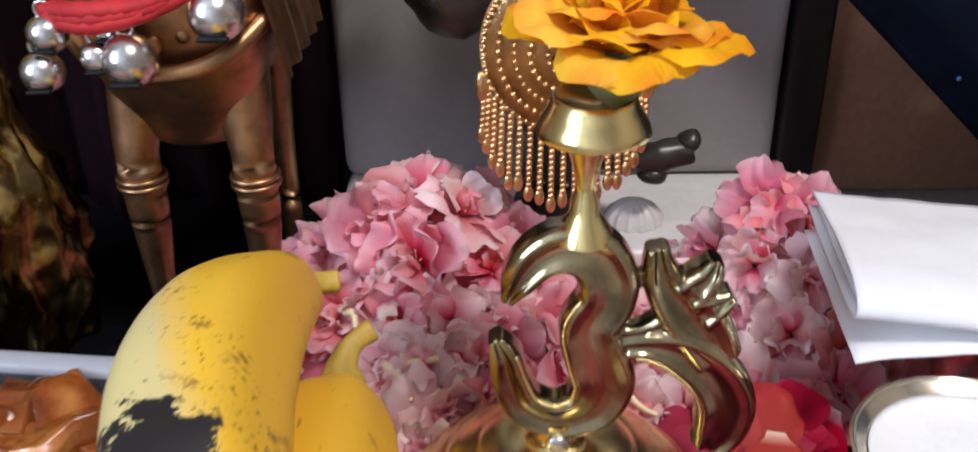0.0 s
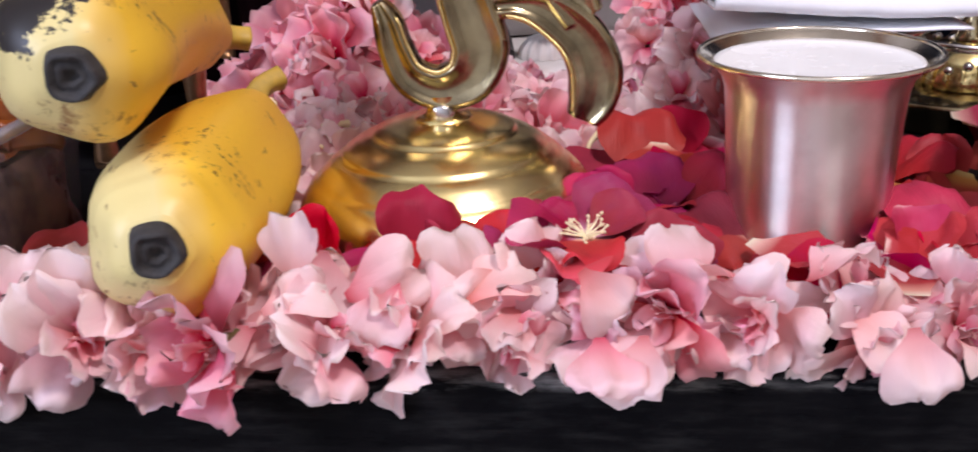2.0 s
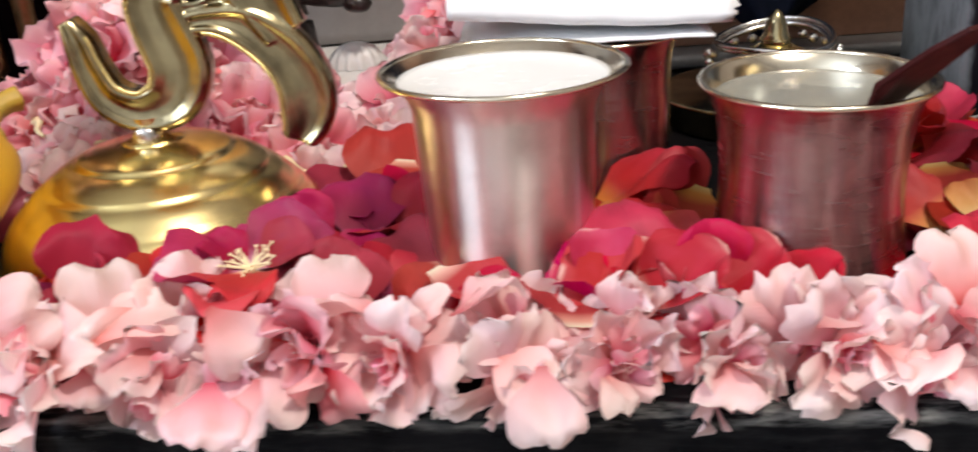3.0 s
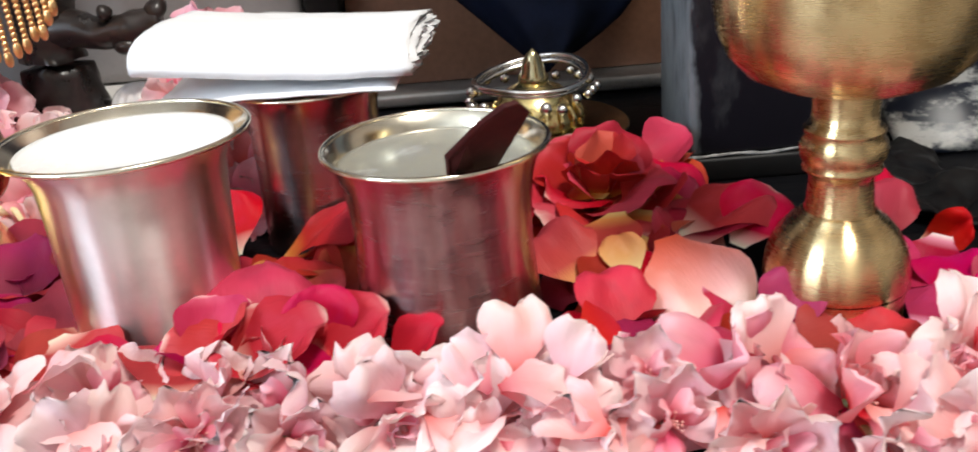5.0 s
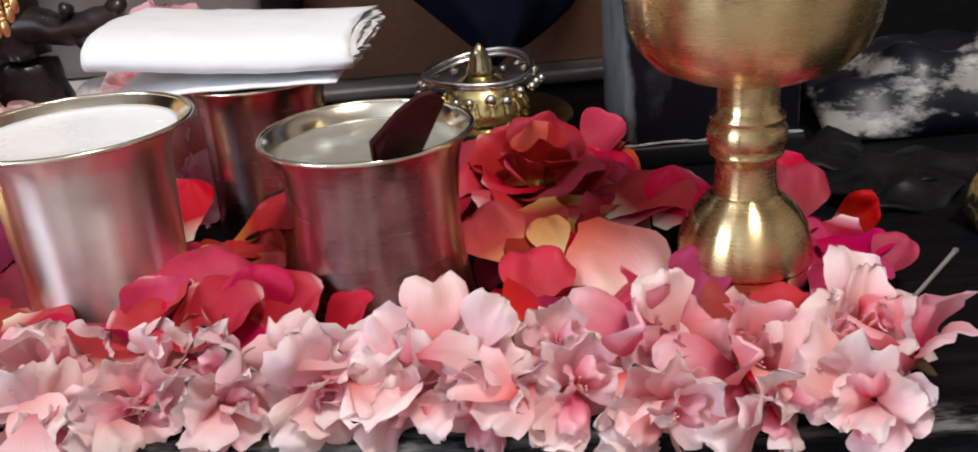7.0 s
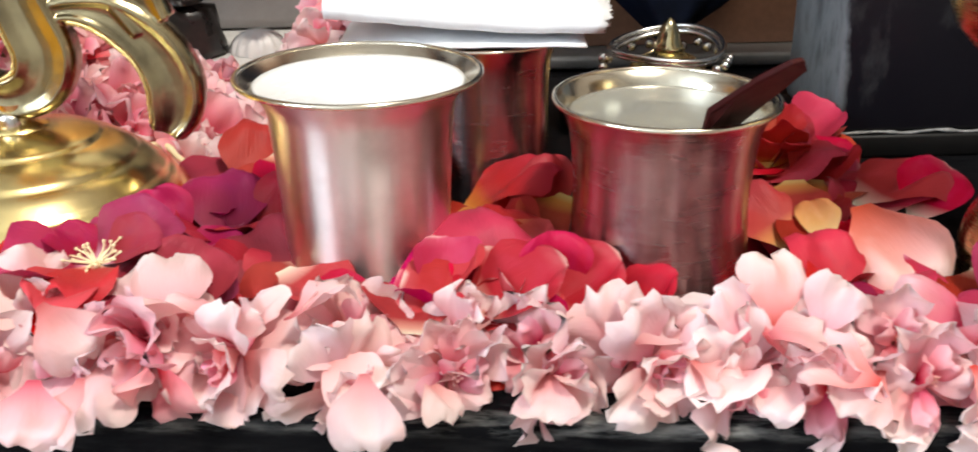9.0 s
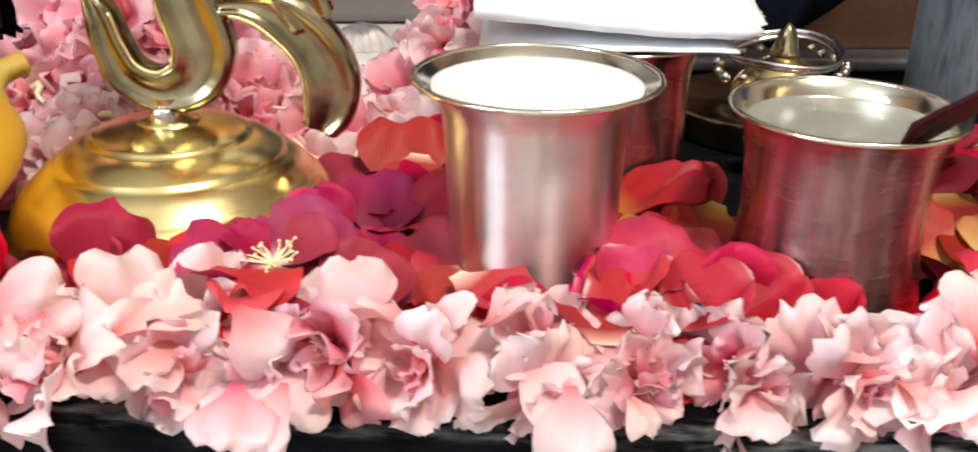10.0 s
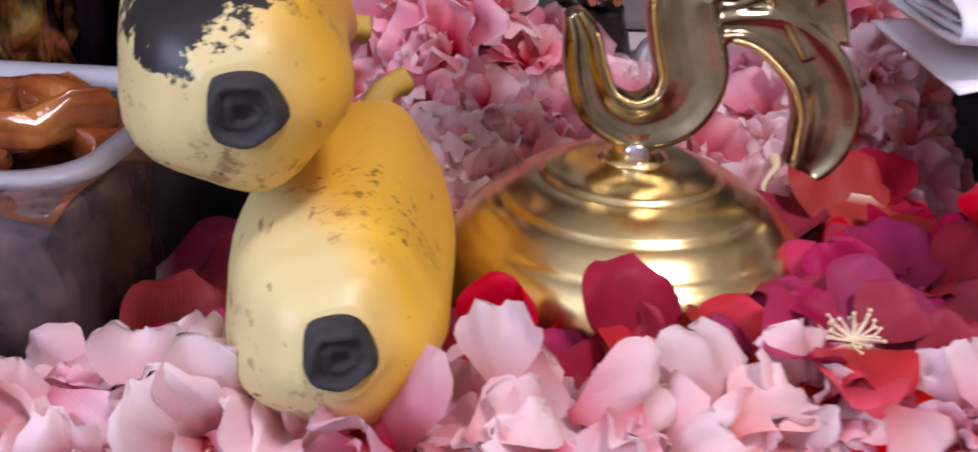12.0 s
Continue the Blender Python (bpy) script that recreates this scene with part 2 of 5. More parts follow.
def ash_material(name, dark, pale, scale, lo, hi, stretch=(1, 1, 1)):
    m, t, p, _ = material(name)
    n = noise_tex(t, coords(t, "Object", stretch), scale, 6, 0.65)
    link(t, mix(t, ramp(t, n, ((lo, grey(0)), (hi, grey(1)))), dark, pale), p.inputs["Base Color"])
    p.inputs["Roughness"].default_value = 0.35
    bump(t, p, n, 0.25, 0.0008)
    return m


ASH = plain("ash", (0.34, 0.33, 0.32), (0.12, 0.12, 0.12), 0.9, 300, 900, 0.5)
SLAB = slab_material()
def post_material():
    """Black stone with smeared pale ash; the grey of its left side also paints in reflected light."""
    m, t, p, _ = material("black_stone_ash_and_sheen")
    obj = coords(t)
    sep = t.nodes.new("ShaderNodeSeparateXYZ")
    link(t, obj, sep.inputs[0])
    smear = noise_tex(t, coords(t, "Object", (1, 1, 0.45)), 70, 6, 0.65)
    fine = noise_tex(t, obj, 260, 4)
    # pale mask on the left face: ash plus the light reflected there, as colour
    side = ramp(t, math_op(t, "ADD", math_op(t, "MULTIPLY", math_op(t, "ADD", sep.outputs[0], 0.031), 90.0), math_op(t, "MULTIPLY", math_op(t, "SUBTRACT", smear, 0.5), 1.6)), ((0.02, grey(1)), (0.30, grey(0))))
    ash_and_sheen = math_op(t, "MULTIPLY", side, ramp(t, smear, ((0.36, grey(0.35)), (0.60, grey(1)))))
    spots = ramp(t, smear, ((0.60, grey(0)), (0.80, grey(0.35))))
    c = mix(t, ash_and_sheen, mix(t, spots, (0.007, 0.006, 0.009), (0.12, 0.12, 0.12)), (0.26, 0.28, 0.29))
    link(t, c, p.inputs["Base Color"])
    p.inputs["Roughness"].default_value = 0.35
    p.inputs["Specular IOR Level"].default_value = 0.3
    bump(t, p, mix(t, 0.5, smear, fine), 0.25, 0.0008)
    return m


PILLAR = post_material()
TIE_DYE = ash_material("navy_white_cloth", (0.010, 0.013, 0.024), (0.50, 0.48, 0.44), 38, 0.50, 0.58, (1, 1, 2.4))
GOLD_ROUGH = ash_material("dark_gold_lump", (0.02, 0.014, 0.008), (0.40, 0.26, 0.08), 110, 0.52, 0.66)


def banana_material(name, patch, reach, size):
    """Yellow skin, brown freckles and scratches, a charred patch round one spot. Greenish-pale towards the tip and left
    side: the window's highlight put into the colour.
    """
    m, t, p, _ = material(name)
    obj = coords(t)
    sep = t.nodes.new("ShaderNodeSeparateXYZ")
    link(t, obj, sep.inputs[0])
    big = noise_tex(t, obj, 22, 4)
    # low x and y turn pale, painting in the daylight on that side
    along = math_op(t, "ADD", math_op(t, "ADD", math_op(t, "MULTIPLY", sep.outputs[1], 8.0), math_op(t, "MULTIPLY", sep.outputs[0], 22.0)), math_op(t, "MULTIPLY", math_op(t, "SUBTRACT", big, 0.5), 0.5))
    c = ramp(t, along, ((0.0, (0.70, 0.60, 0.26)), (0.10, (0.80, 0.56, 0.14)), (0.24, (0.86, 0.53, 0.03)), (1.0, (0.78, 0.45, 0.02))))
    fre = noise_tex(t, obj, 520, 3, 0.6)
    dense = noise_tex(t, obj, 38, 3)
    mask = math_op(t, "MULTIPLY", ramp(t, fre, ((0.58, grey(0)), (0.66, grey(1)))), ramp(t, dense, ((0.56, grey(0)), (0.70, grey(1)))))
    c = mix(t, mask, c, (0.13, 0.055, 0.015))
    scr = noise_tex(t, coords(t, "Object", (1, 0.22, 1)), 330, 3)
    c = mix(t, math_op(t, "MULTIPLY", ramp(t, scr, ((0.68, grey(0)), (0.74, grey(1)))), 0.7), c, (0.17, 0.085, 0.03))
    blot = noise_tex(t, obj, 115, 5, 0.68)
    c = mix(t, math_op(t, "MULTIPLY", ramp(t, blot, ((0.59, grey(0)), (0.67, grey(0.75)))), ramp(t, dense, ((0.44, grey(0)), (0.56, grey(1))))), c, (0.24, 0.10, 0.025))
    dist = node(t, "ShaderNodeVectorMath", op="DISTANCE")
    link(t, obj, dist.inputs[0])
    dist.inputs[1].default_value = patch
    wob = noise_tex(t, obj, 75, 7, 0.72)
    d = math_op(t, "ADD", dist.outputs["Value"], math_op(t, "MULTIPLY", math_op(t, "SUBTRACT", wob, 0.5), reach))
    black = ramp(t, math_op(t, "DIVIDE", d, size), ((0.92, grey(1)), (1.0, grey(0))))
    c = mix(t, black, c, (0.022, 0.020, 0.020))
    link(t, c, p.inputs["Base Color"])
    p.inputs["Roughness"].default_value = 0.42
    bump(t, p, mix(t, 0.5, noise_tex(t, obj, 90, 3), fre), 0.12, 0.0006)
    p.inputs["Subsurface Weight"].default_value = 0.0
    return m


BANANA_LOW = banana_material("banana_skin", (0.0, -0.2, 0.0), 0.01, 0.004)
BANANA_TOP = banana_material("banana_skin_charred", (-0.0085, 0.014, 0.012), 0.044, 0.0135)
CHAR = plain("banana_tip_black", (0.020, 0.019, 0.020), (0.045, 0.042, 0.040), 0.75, 300, 900, 0.9)
BANANA_STEM = plain("banana_stem", (0.70, 0.46, 0.06), (0.48, 0.34, 0.06), 0.5, 90, 500, 0.3)


def sweet_material():
    m, t, p, _ = material("syrup_sweet")
    obj = coords(t)
    n = noise_tex(t, obj, 60, 5)
    link(t, ramp(t, n, ((0.3, (0.07, 0.014, 0.006)), (0.5, (0.26, 0.065, 0.010)), (0.72, (0.50, 0.20, 0.04)))), p.inputs["Base Color"])
    p.inputs["Roughness"].default_value = 0.12
    p.inputs["Coat Weight"].default_value = 0.6
    bump(t, p, noise_tex(t, obj, 170, 5), 0.5, 0.0015)
    return m


SWEET = sweet_material()
SWEET_DARK = plain("packed_sweet", (0.050, 0.026, 0.032), (0.34, 0.20, 0.15), 0.3, 90, 200, 0.5)


def clear_plastic(name, body):
    m, t, p, out = material(name)
    p.inputs["Base Color"].default_value = (0.72, 0.74, 0.80, 1)
    p.inputs["Roughness"].default_value = 0.2
    n = noise_tex(t, coords(t), 120, 4)
    bump(t, p, n, 0.25, 0.001)
    tr = node(t, "ShaderNodeBsdfTransparent", Color=(0.82, 0.83, 0.87, 1))
    lw = node(t, "ShaderNodeMixShader", Fac=body)
    link(t, tr.outputs[0], lw.inputs[1])
    link(t, p.outputs[0], lw.inputs[2])
    link(t, lw.outputs[0], out.inputs["Surface"])
    return m


PLASTIC = clear_plastic("clear_plastic", 0.09)
PLASTIC_RIM = clear_plastic("clear_plastic_thick", 0.42)


def water_material():
    """Clear water seen from above: what lies under it shows through, the surface gleams by its angle."""
    m, t, p, out = material("water")
    t.nodes.remove(p)
    clear = node(t, "ShaderNodeBsdfTransparent", Color=(0.97, 0.98, 0.97, 1))
    gloss = node(t, "ShaderNodeBsdfGlossy", Roughness=0.02)
    fres = node(t, "ShaderNodeFresnel", IOR=1.45)
    b = node(t, "ShaderNodeBump", Strength=0.15, Distance=0.002)
    link(t, noise_tex(t, coords(t), 120, 2), b.inputs["Height"])
    link(t, b.outputs[0], gloss.inputs["Normal"])
    ms = t.nodes.new("ShaderNodeMixShader")
    link(t, fres.outputs[0], ms.inputs[0])
    link(t, clear.outputs[0], ms.inputs[1])
    link(t, gloss.outputs[0], ms.inputs[2])
    # pale diffuse share painted in for the brightness of the lit cup and reflections
    painted_gleam = node(t, "ShaderNodeBsdfDiffuse", Color=(0.78, 0.77, 0.68, 1))
    gleam_mix = node(t, "ShaderNodeMixShader", Fac=0.28)
    link(t, ms.outputs[0], gleam_mix.inputs[1])
    link(t, painted_gleam.outputs[0], gleam_mix.inputs[2])
    link(t, gleam_mix.outputs[0], out.inputs["Surface"])
    return m


WATER = water_material()
DROP = plain("water_drop", (0.95, 0.95, 0.95), (0.93, 0.93, 0.93), 0.15, relief=0.0)
DROP.node_tree.nodes["Principled BSDF"].inputs["Transmission Weight"].default_value = 1.0


# ---- mesh helpers ----
def bm_mesh(name, bm, mat, smooth=True):
    me = bpy.data.meshes.new(name)
    bm.normal_update()
    bm.to_mesh(me)
    bm.free()
    if smooth:
        me.polygons.foreach_set("use_smooth", [True] * len(me.polygons))
    if mat:
        me.materials.append(mat)
    return me


def part(name, bm, mat, parent, label="", smooth=True):
    ob = new(name, bm_mesh(name, bm, mat, smooth) if isinstance(bm, bmesh.types.BMesh) else bm)
    ob.parent = parent
    if label:
        tagged(ob, label)
    return ob


def thing(name, m, label, category, group="", kind=""):
    return_ob = new(name)
    return_ob.empty_display_size = 0.01
    return_ob.matrix_basis = m
    return tagged(return_ob, label, category, group, kind)


def solo(name, bm, mat, m, label, category, group="", kind="", smooth=True):
    ob = new(name, bm_mesh(name, bm, mat, smooth))
    ob.matrix_basis = m
    return tagged(ob, label, category, group, kind)


def add_grid(bm, rows, close=False, cap=False):
    """Faces between rows of equally many points; close joins each row's ends."""
    made = [[bm.verts.new(p) for p in row] for row in rows]
    n = len(made[0])
    for a, b in zip(made, made[1:]):
        for j in range(n if close else n - 1):
            k = (j + 1) % n
            bm.faces.new((a[j], a[k], b[k], b[j]))
    if cap:
        bm.faces.new(list(reversed(made[0])))
        bm.faces.new(made[-1])
    return made


def lathe(profile, seg=64, bm=None, centre=(0, 0), wobble=None):
    """Turned body from (radius, height) pairs."""
    bm = bm or bmesh.new()
    rows = []
    for r, z in profile:
        rows.append([(centre[0] + max(r, 1e-5) * math.cos(2 * math.pi * j / seg), centre[1] + max(r, 1e-5) * math.sin(2 * math.pi * j / seg), z) for j in range(seg)])
    if wobble:
        rows = [[wobble(Vector(p)) for p in row] for row in rows]
    add_grid(bm, rows, True)
    return bm


def spline(points, per=8):
    """Catmull-Rom through points of any dimension."""
    pts = [np.array(p, float) for p in points]
    pts = [2 * pts[0] - pts[1], *pts, 2 * pts[-1] - pts[-2]]
    out = []
    for i in range(1, len(pts) - 2):
        a, b, c, d = pts[i - 1:i + 3]
        for k in range(per):
            u = k / per
            out.append(0.5 * (2 * b + (c - a) * u + (2 * a - 5 * b + 4 * c - d) * u * u + (3 * b - a - 3 * c + d) * u ** 3))
    out.append(pts[-2])
    return out


def tube(points, radius, seg=12, bm=None, flat=1.0, per=8, shape=None):
    """Round body along a curve; points are x, y, z, r (r times radius). flat squeezes it along its own up."""
    bm = bm or bmesh.new()
    pts = spline(points, per)
    rows, up = [], Vector((0, 0, 1))
    for i, p in enumerate(pts):
        a, b = pts[max(i - 1, 0)], pts[min(i + 1, len(pts) - 1)]
        d = Vector(b[:3] - a[:3]).normalized()
        side = d.cross(up)
        side = side.normalized() if side.length > 1e-4 else Vector((1, 0, 0))
        upp = side.cross(d).normalized()
        row = []
        for j in range(seg):
            f = 2 * math.pi * j / seg
            k = shape(f) if shape else 1.0
            row.append(Vector(p[:3]) + (side * math.cos(f) + upp * math.sin(f) * flat) * radius * p[3] * k)
        rows.append(row)
    add_grid(bm, rows, True, True)
    return bm


def box(x0, x1, y0, y1, z0, z1, bevel=0.0, seg=2, bm=None):
    own = bm is None
    bm = bm or bmesh.new()
    made = bmesh.ops.create_cube(bm, size=1.0, matrix=Matrix.LocRotScale(((x0 + x1) / 2, (y0 + y1) / 2, (z0 + z1) / 2), None, (x1 - x0, y1 - y0, z1 - z0)))
    if bevel and own:
        bmesh.ops.bevel(bm, geom=list(bm.edges), offset=bevel, segments=seg, affect="EDGES", profile=0.5)
    return bm


def ball(r, centre=(0, 0, 0), seg=12, bm=None, stretch=(1, 1, 1)):
    bm = bm or bmesh.new()
    bmesh.ops.create_uvsphere(bm, u_segments=seg, v_segments=max(seg * 2 // 3, 6), radius=r, matrix=Matrix.LocRotScale(centre, None, stretch))
    return bm


def rough_up(bm, amount, scale, seed=0.0):
    for v in bm.verts:
        v.co += Vector(noise.noise_vector(v.co * scale + Vector((seed, seed * 0.7, -seed)))) * amount
    return bm


# ---- setting ----
EDGE_TURN = -5.1                      # the slab's front edge against the x axis
def on_edge(s, back=0.0, z=0.0):
    """Place at s along the slab's front edge and so far behind it."""
    a = radians(EDGE_TURN)
    return Vector((s * math.cos(a) - back * math.sin(a), 0.120 + s * math.sin(a) + back * math.cos(a), z))


def build_slab():
    bm = box(-0.75, 0.75, 0.0, 0.75, -0.03, 0.0, 0.0035, 3)
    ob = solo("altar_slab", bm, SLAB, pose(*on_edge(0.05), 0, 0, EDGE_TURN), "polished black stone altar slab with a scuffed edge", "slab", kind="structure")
    bm = box(-0.72, 0.72, 0.02, 0.73, -0.78, -0.03, 0.004)
    solo("altar_base", bm, BLACK_WOOD, pose(*on_edge(0.05), 0, 0, EDGE_TURN), "black lacquered wooden altar base", "altar", kind="structure")
    return ob


build_slab()


def wall(name, x0, x1, y0, y1, z0, z1, mat, label):
    return solo(name, box(x0, x1, y0, y1, z0, z1), mat, Matrix.Identity(4), label, "wall", kind="structure", smooth=False)


wall("floor", -1.7, 1.7, -2.3, 1.0, -0.83, -0.78, ROOM_FLOOR, "brown tiled room floor")
wall("ceiling", -1.7, 1.7, -2.3, 1.0, 1.8, 1.85, PLASTER, "plain white plaster ceiling")
wall("wall_back", -1.7, 1.7, 0.92, 1.0, -0.78, 0.55, BLACK_WOOD, "black wooden back wall of the altar")
wall("wall_back_upper", -1.7, 1.7, 0.92, 1.0, 0.55, 1.8, BROWN_WOOD, "dark brown wooden panelling above the altar")
wall("wall_right", 1.62, 1.7, -2.2, 0.92, -0.78, 1.8, CREAM_WALL, "plain cream side wall")
wall("wall_front", -1.7, 1.7, -2.3, -2.2, -0.78, 1.8, PLASTER, "plain white wall facing the altar")
# the side wall has a window opening that the daylight comes through
wall("wall_left", -1.7, -1.62, -0.55, 0.92, -0.78, 1.8, CREAM_WALL, "plain cream side wall")
wall("wall_left_pier", -1.7, -1.62, -2.2, -1.75, -0.78, 1.8, CREAM_WALL, "plain cream side wall")
wall("wall_left_sill", -1.7, -1.62, -1.75, -0.55, -0.78, 0.35, CREAM_WALL, "plain cream wall under the window")
wall("wall_left_lintel", -1.7, -1.62, -1.75, -0.55, 1.6, 1.8, CREAM_WALL, "plain cream wall over the window")


# back of the altar: drape, marble plinth, grey panel, framed picture
def build_drape():
    rows = []
    for i in range(30):
        z = -0.002 + 0.5 * i / 29
        rows.append([(-0.45 + 0.38 * j / 90, 0.40 + 0.010 * math.sin(j * 0.55 + 0.4 * math.sin(i * 0.2)) + 0.004 * math.sin(j * 1.3), z) for j in range(91)])
    bm = bmesh.new()
    add_grid(bm, rows)
    bmesh.ops.solidify(bm, geom=list(bm.faces), thickness=0.002)
    solo("drape", bm, MAROON, Matrix.Identity(4), "dark maroon cloth drape hanging in folds", "drape")


build_drape()


def build_plinth():
    bm = box(-0.069, 0.116, 0.322, 0.46, 0.0, 0.02, 0.006, 3)
    solo("marble_plinth", bm, MARBLE, Matrix.Identity(4), "white marble plinth with rounded edges", "plinth")
    bm = box(-0.069, 0.1165, 0.385, 0.40, 0.0203, 0.42, 0.006, 3)
    solo("back_panel", bm, PANEL_GREY, Matrix.Identity(4), "smooth pale grey panel standing on the plinth", "panel")
    # ribbed shell lying on the plinth
    bm = bmesh.new()
    rows = []
    for i in range(9):
        f = math.pi / 2 * i / 8
        rows.append([(0.0115 * math.cos(f) * math.cos(a) * (1 + 0.07 * math.cos(14 * a)), 0.0095 * math.cos(f) * math.sin(a) * (1 + 0.07 * math.cos(14 * a)), 0.010 * math.sin(f)) for a in [2 * math.pi * j / 56 for j in range(56)]])
    add_grid(bm, rows, True)
    solo("shell", bm, MARBLE, pose(0.052, 0.345, 0.0202), "small white ribbed shell on the plinth", "shell")


build_plinth()


def build_picture():
    frame_ob = thing("picture_frame", pose(0.2, 0.395, 0.0), "black framed brown picture panel leaning behind the offerings", "picture frame")
    part("side_rail", box(-0.0825, -0.066, -0.012, 0.008, 0.001, 0.42, 0.002), BLACK_WOOD, frame_ob)
    part("side_rail", box(0.130, 0.150, -0.012, 0.008, 0.001, 0.42, 0.002), BLACK_WOOD, frame_ob)
    part("top_rail", box(-0.0655, 0.1295, -0.012, 0.008, 0.402, 0.42, 0.002), BLACK_WOOD, frame_ob)
    part("bottom_rail", box(-0.0655, 0.1295, -0.018, 0.008, 0.001, 0.0075, 0.002), GREY_METAL, frame_ob, "dull grey metal strip")
    part("picture_panel", box(-0.0655, 0.1295, 0.0, 0.006, 0.0078, 0.4015, 0.0005), BROWN_WOOD, frame_ob, "glossy brown panel")


build_picture()


def build_navy_cloth():
    """A dark skirt-like cloth that tapers to a point, in soft folds, with a few sequins."""
    bm = bmesh.new()
    front, n, m = [], 26, 34
    for i in range(n):
        u = i / (n - 1)
        z = 0.021 + 0.16 * u
        left = 0.2170 - 0.169 * u
        right = 0.2215 + 0.028 * min(1, u * 7) ** 0.7 + 0.05 * u
        row = []
        for j in range(m):
            v = j / (m - 1)
            row.append((left + (right - left) * v, 0.352 - 0.012 * math.sin(math.pi * v) + 0.004 * math.sin(v * 17 + u * 3) * (0.3 + u), z))
        front.append(row)
    add_grid(bm, front)
    bmesh.ops.solidify(bm, geom=list(bm.faces), thickness=0.004)
    cloth = thing("navy_cloth", Matrix.Identity(4), "dark navy cloth hanging in a point with blue sequins", "cloth")
    part("drape", bm, NAVY, cloth)
    for i in range(16):
        row = front[9 + (i * 5) % 16]
        x, y, z = row[4 + (i * 11) % 26]
        part("sequin", ball(0.0011, (x, y - 0.0012, z), 8, stretch=(1, 0.5, 1)), SEQUIN, cloth)


build_navy_cloth()


# ---- cups ----
def cup(name, m, outer, wall_thick, fill_level, fill_mat, fill_name, body_mat, label, fill_label=""):
    """Flared metal tumbler: body with a real wall, rolled lip, and what it holds."""
    ob = thing(name, m, label, "cup", "metal tumblers")
    top_r, top_z = outer[-1]
    inner = [(r - wall_thick, z) for r, z in reversed(outer) if z > 0.003]
    part("body", lathe([(0.0, 0.0), *outer], 96), body_mat, ob)
    part("lining", lathe([*inner, (0.0, 0.003)], 96), RIM, ob, "bright inside of the cup")
    lip = bmesh.new()
    rows = [[((top_r + 0.0007 * math.cos(b)) * math.cos(a), (top_r + 0.0007 * math.cos(b)) * math.sin(a), top_z + 0.0007 * math.sin(b)) for b in [2 * math.pi * k / 10 for k in range(10)]] for a in [2 * math.pi * j / 96 for j in range(97)]]
    add_grid(lip, rows, True)
    part("lip", lip, RIM, ob, "bright rolled metal lip")
    if fill_mat:
        r = np.interp(fill_level, [z for _, z in outer], [q for q, _ in outer]) - wall_thick - 0.0001
        part(fill_name, lathe([(r, fill_level + 0.0002), (r, fill_level + 0.0004), (r - 0.0012, fill_level - 0.0001), (r * 0.5, fill_level), (0.0, fill_level)], 64), fill_mat, ob, fill_label).visible_shadow = fill_mat is not WATER
    return ob


CUP_A = [(0.0190, 0.0), (0.0196, 0.001), (0.0199, 0.012), (0.0206, 0.028), (0.0213, 0.042), (0.0219, 0.0495), (0.0228, 0.0525), (0.0248, 0.0550), (0.0270, 0.0568), (0.0284, 0.0578)]
cup("milk_cup", pose(0.1073, 0.1662, 0.0, 0, 0, 20), CUP_A, 0.0008, 0.0556, MILK, "milk", STEEL, "brushed steel tumbler filled to the brim with milk", "white milk")
CUP_B = [(0.0234, 0.0), (0.0240, 0.0012), (0.0236, 0.005), (0.0226, 0.011), (0.0217, 0.018), (0.0212, 0.025), (0.0212, 0.031), (0.0217, 0.038), (0.0224, 0.0435), (0.0234, 0.0470), (0.0247, 0.0495), (0.0257, 0.0509), (0.0261, 0.0513)]
cup("water_cup", pose(0.1788, 0.1620, 0.0, 0, 0, 75), CUP_B, 0.0008, 0.0474, WATER, "water", STEEL_WORN, "scratched metal tumbler filled with water", "clear water")
CUP_C = [(0.0188, 0.0), (0.0193, 0.001), (0.0192, 0.015), (0.0193, 0.035), (0.0197, 0.043), (0.0207, 0.047), (0.0220, 0.0495), (0.0226, 0.0502)]
cup("covered_cup", pose(0.1400, 0.2350, 0.0), CUP_C, 0.0008, 0.0, None, "", STEEL_WORN, "metal tumbler covered by a folded paper napkin")


def build_drops():
    """Beads of water that ran down the cup's side."""
    rnd = random.Random(4)
    ob = thing("water_drops", Matrix.Identity(4), "clear water drops clinging to the scratched tumbler", "water drops")
    for k in range(9):
        a, z = radians(rnd.uniform(205, 262)), rnd.uniform(0.004, 0.020)
        r = np.interp(z, [h for _, h in CUP_B], [q for q, _ in CUP_B])
        part("drop", ball(rnd.uniform(0.0006, 0.0011), (0.1788 + r * math.cos(a), 0.1620 + r * math.sin(a), z), 10, stretch=(0.9, 0.9, 1.3)), DROP, ob)


build_drops()


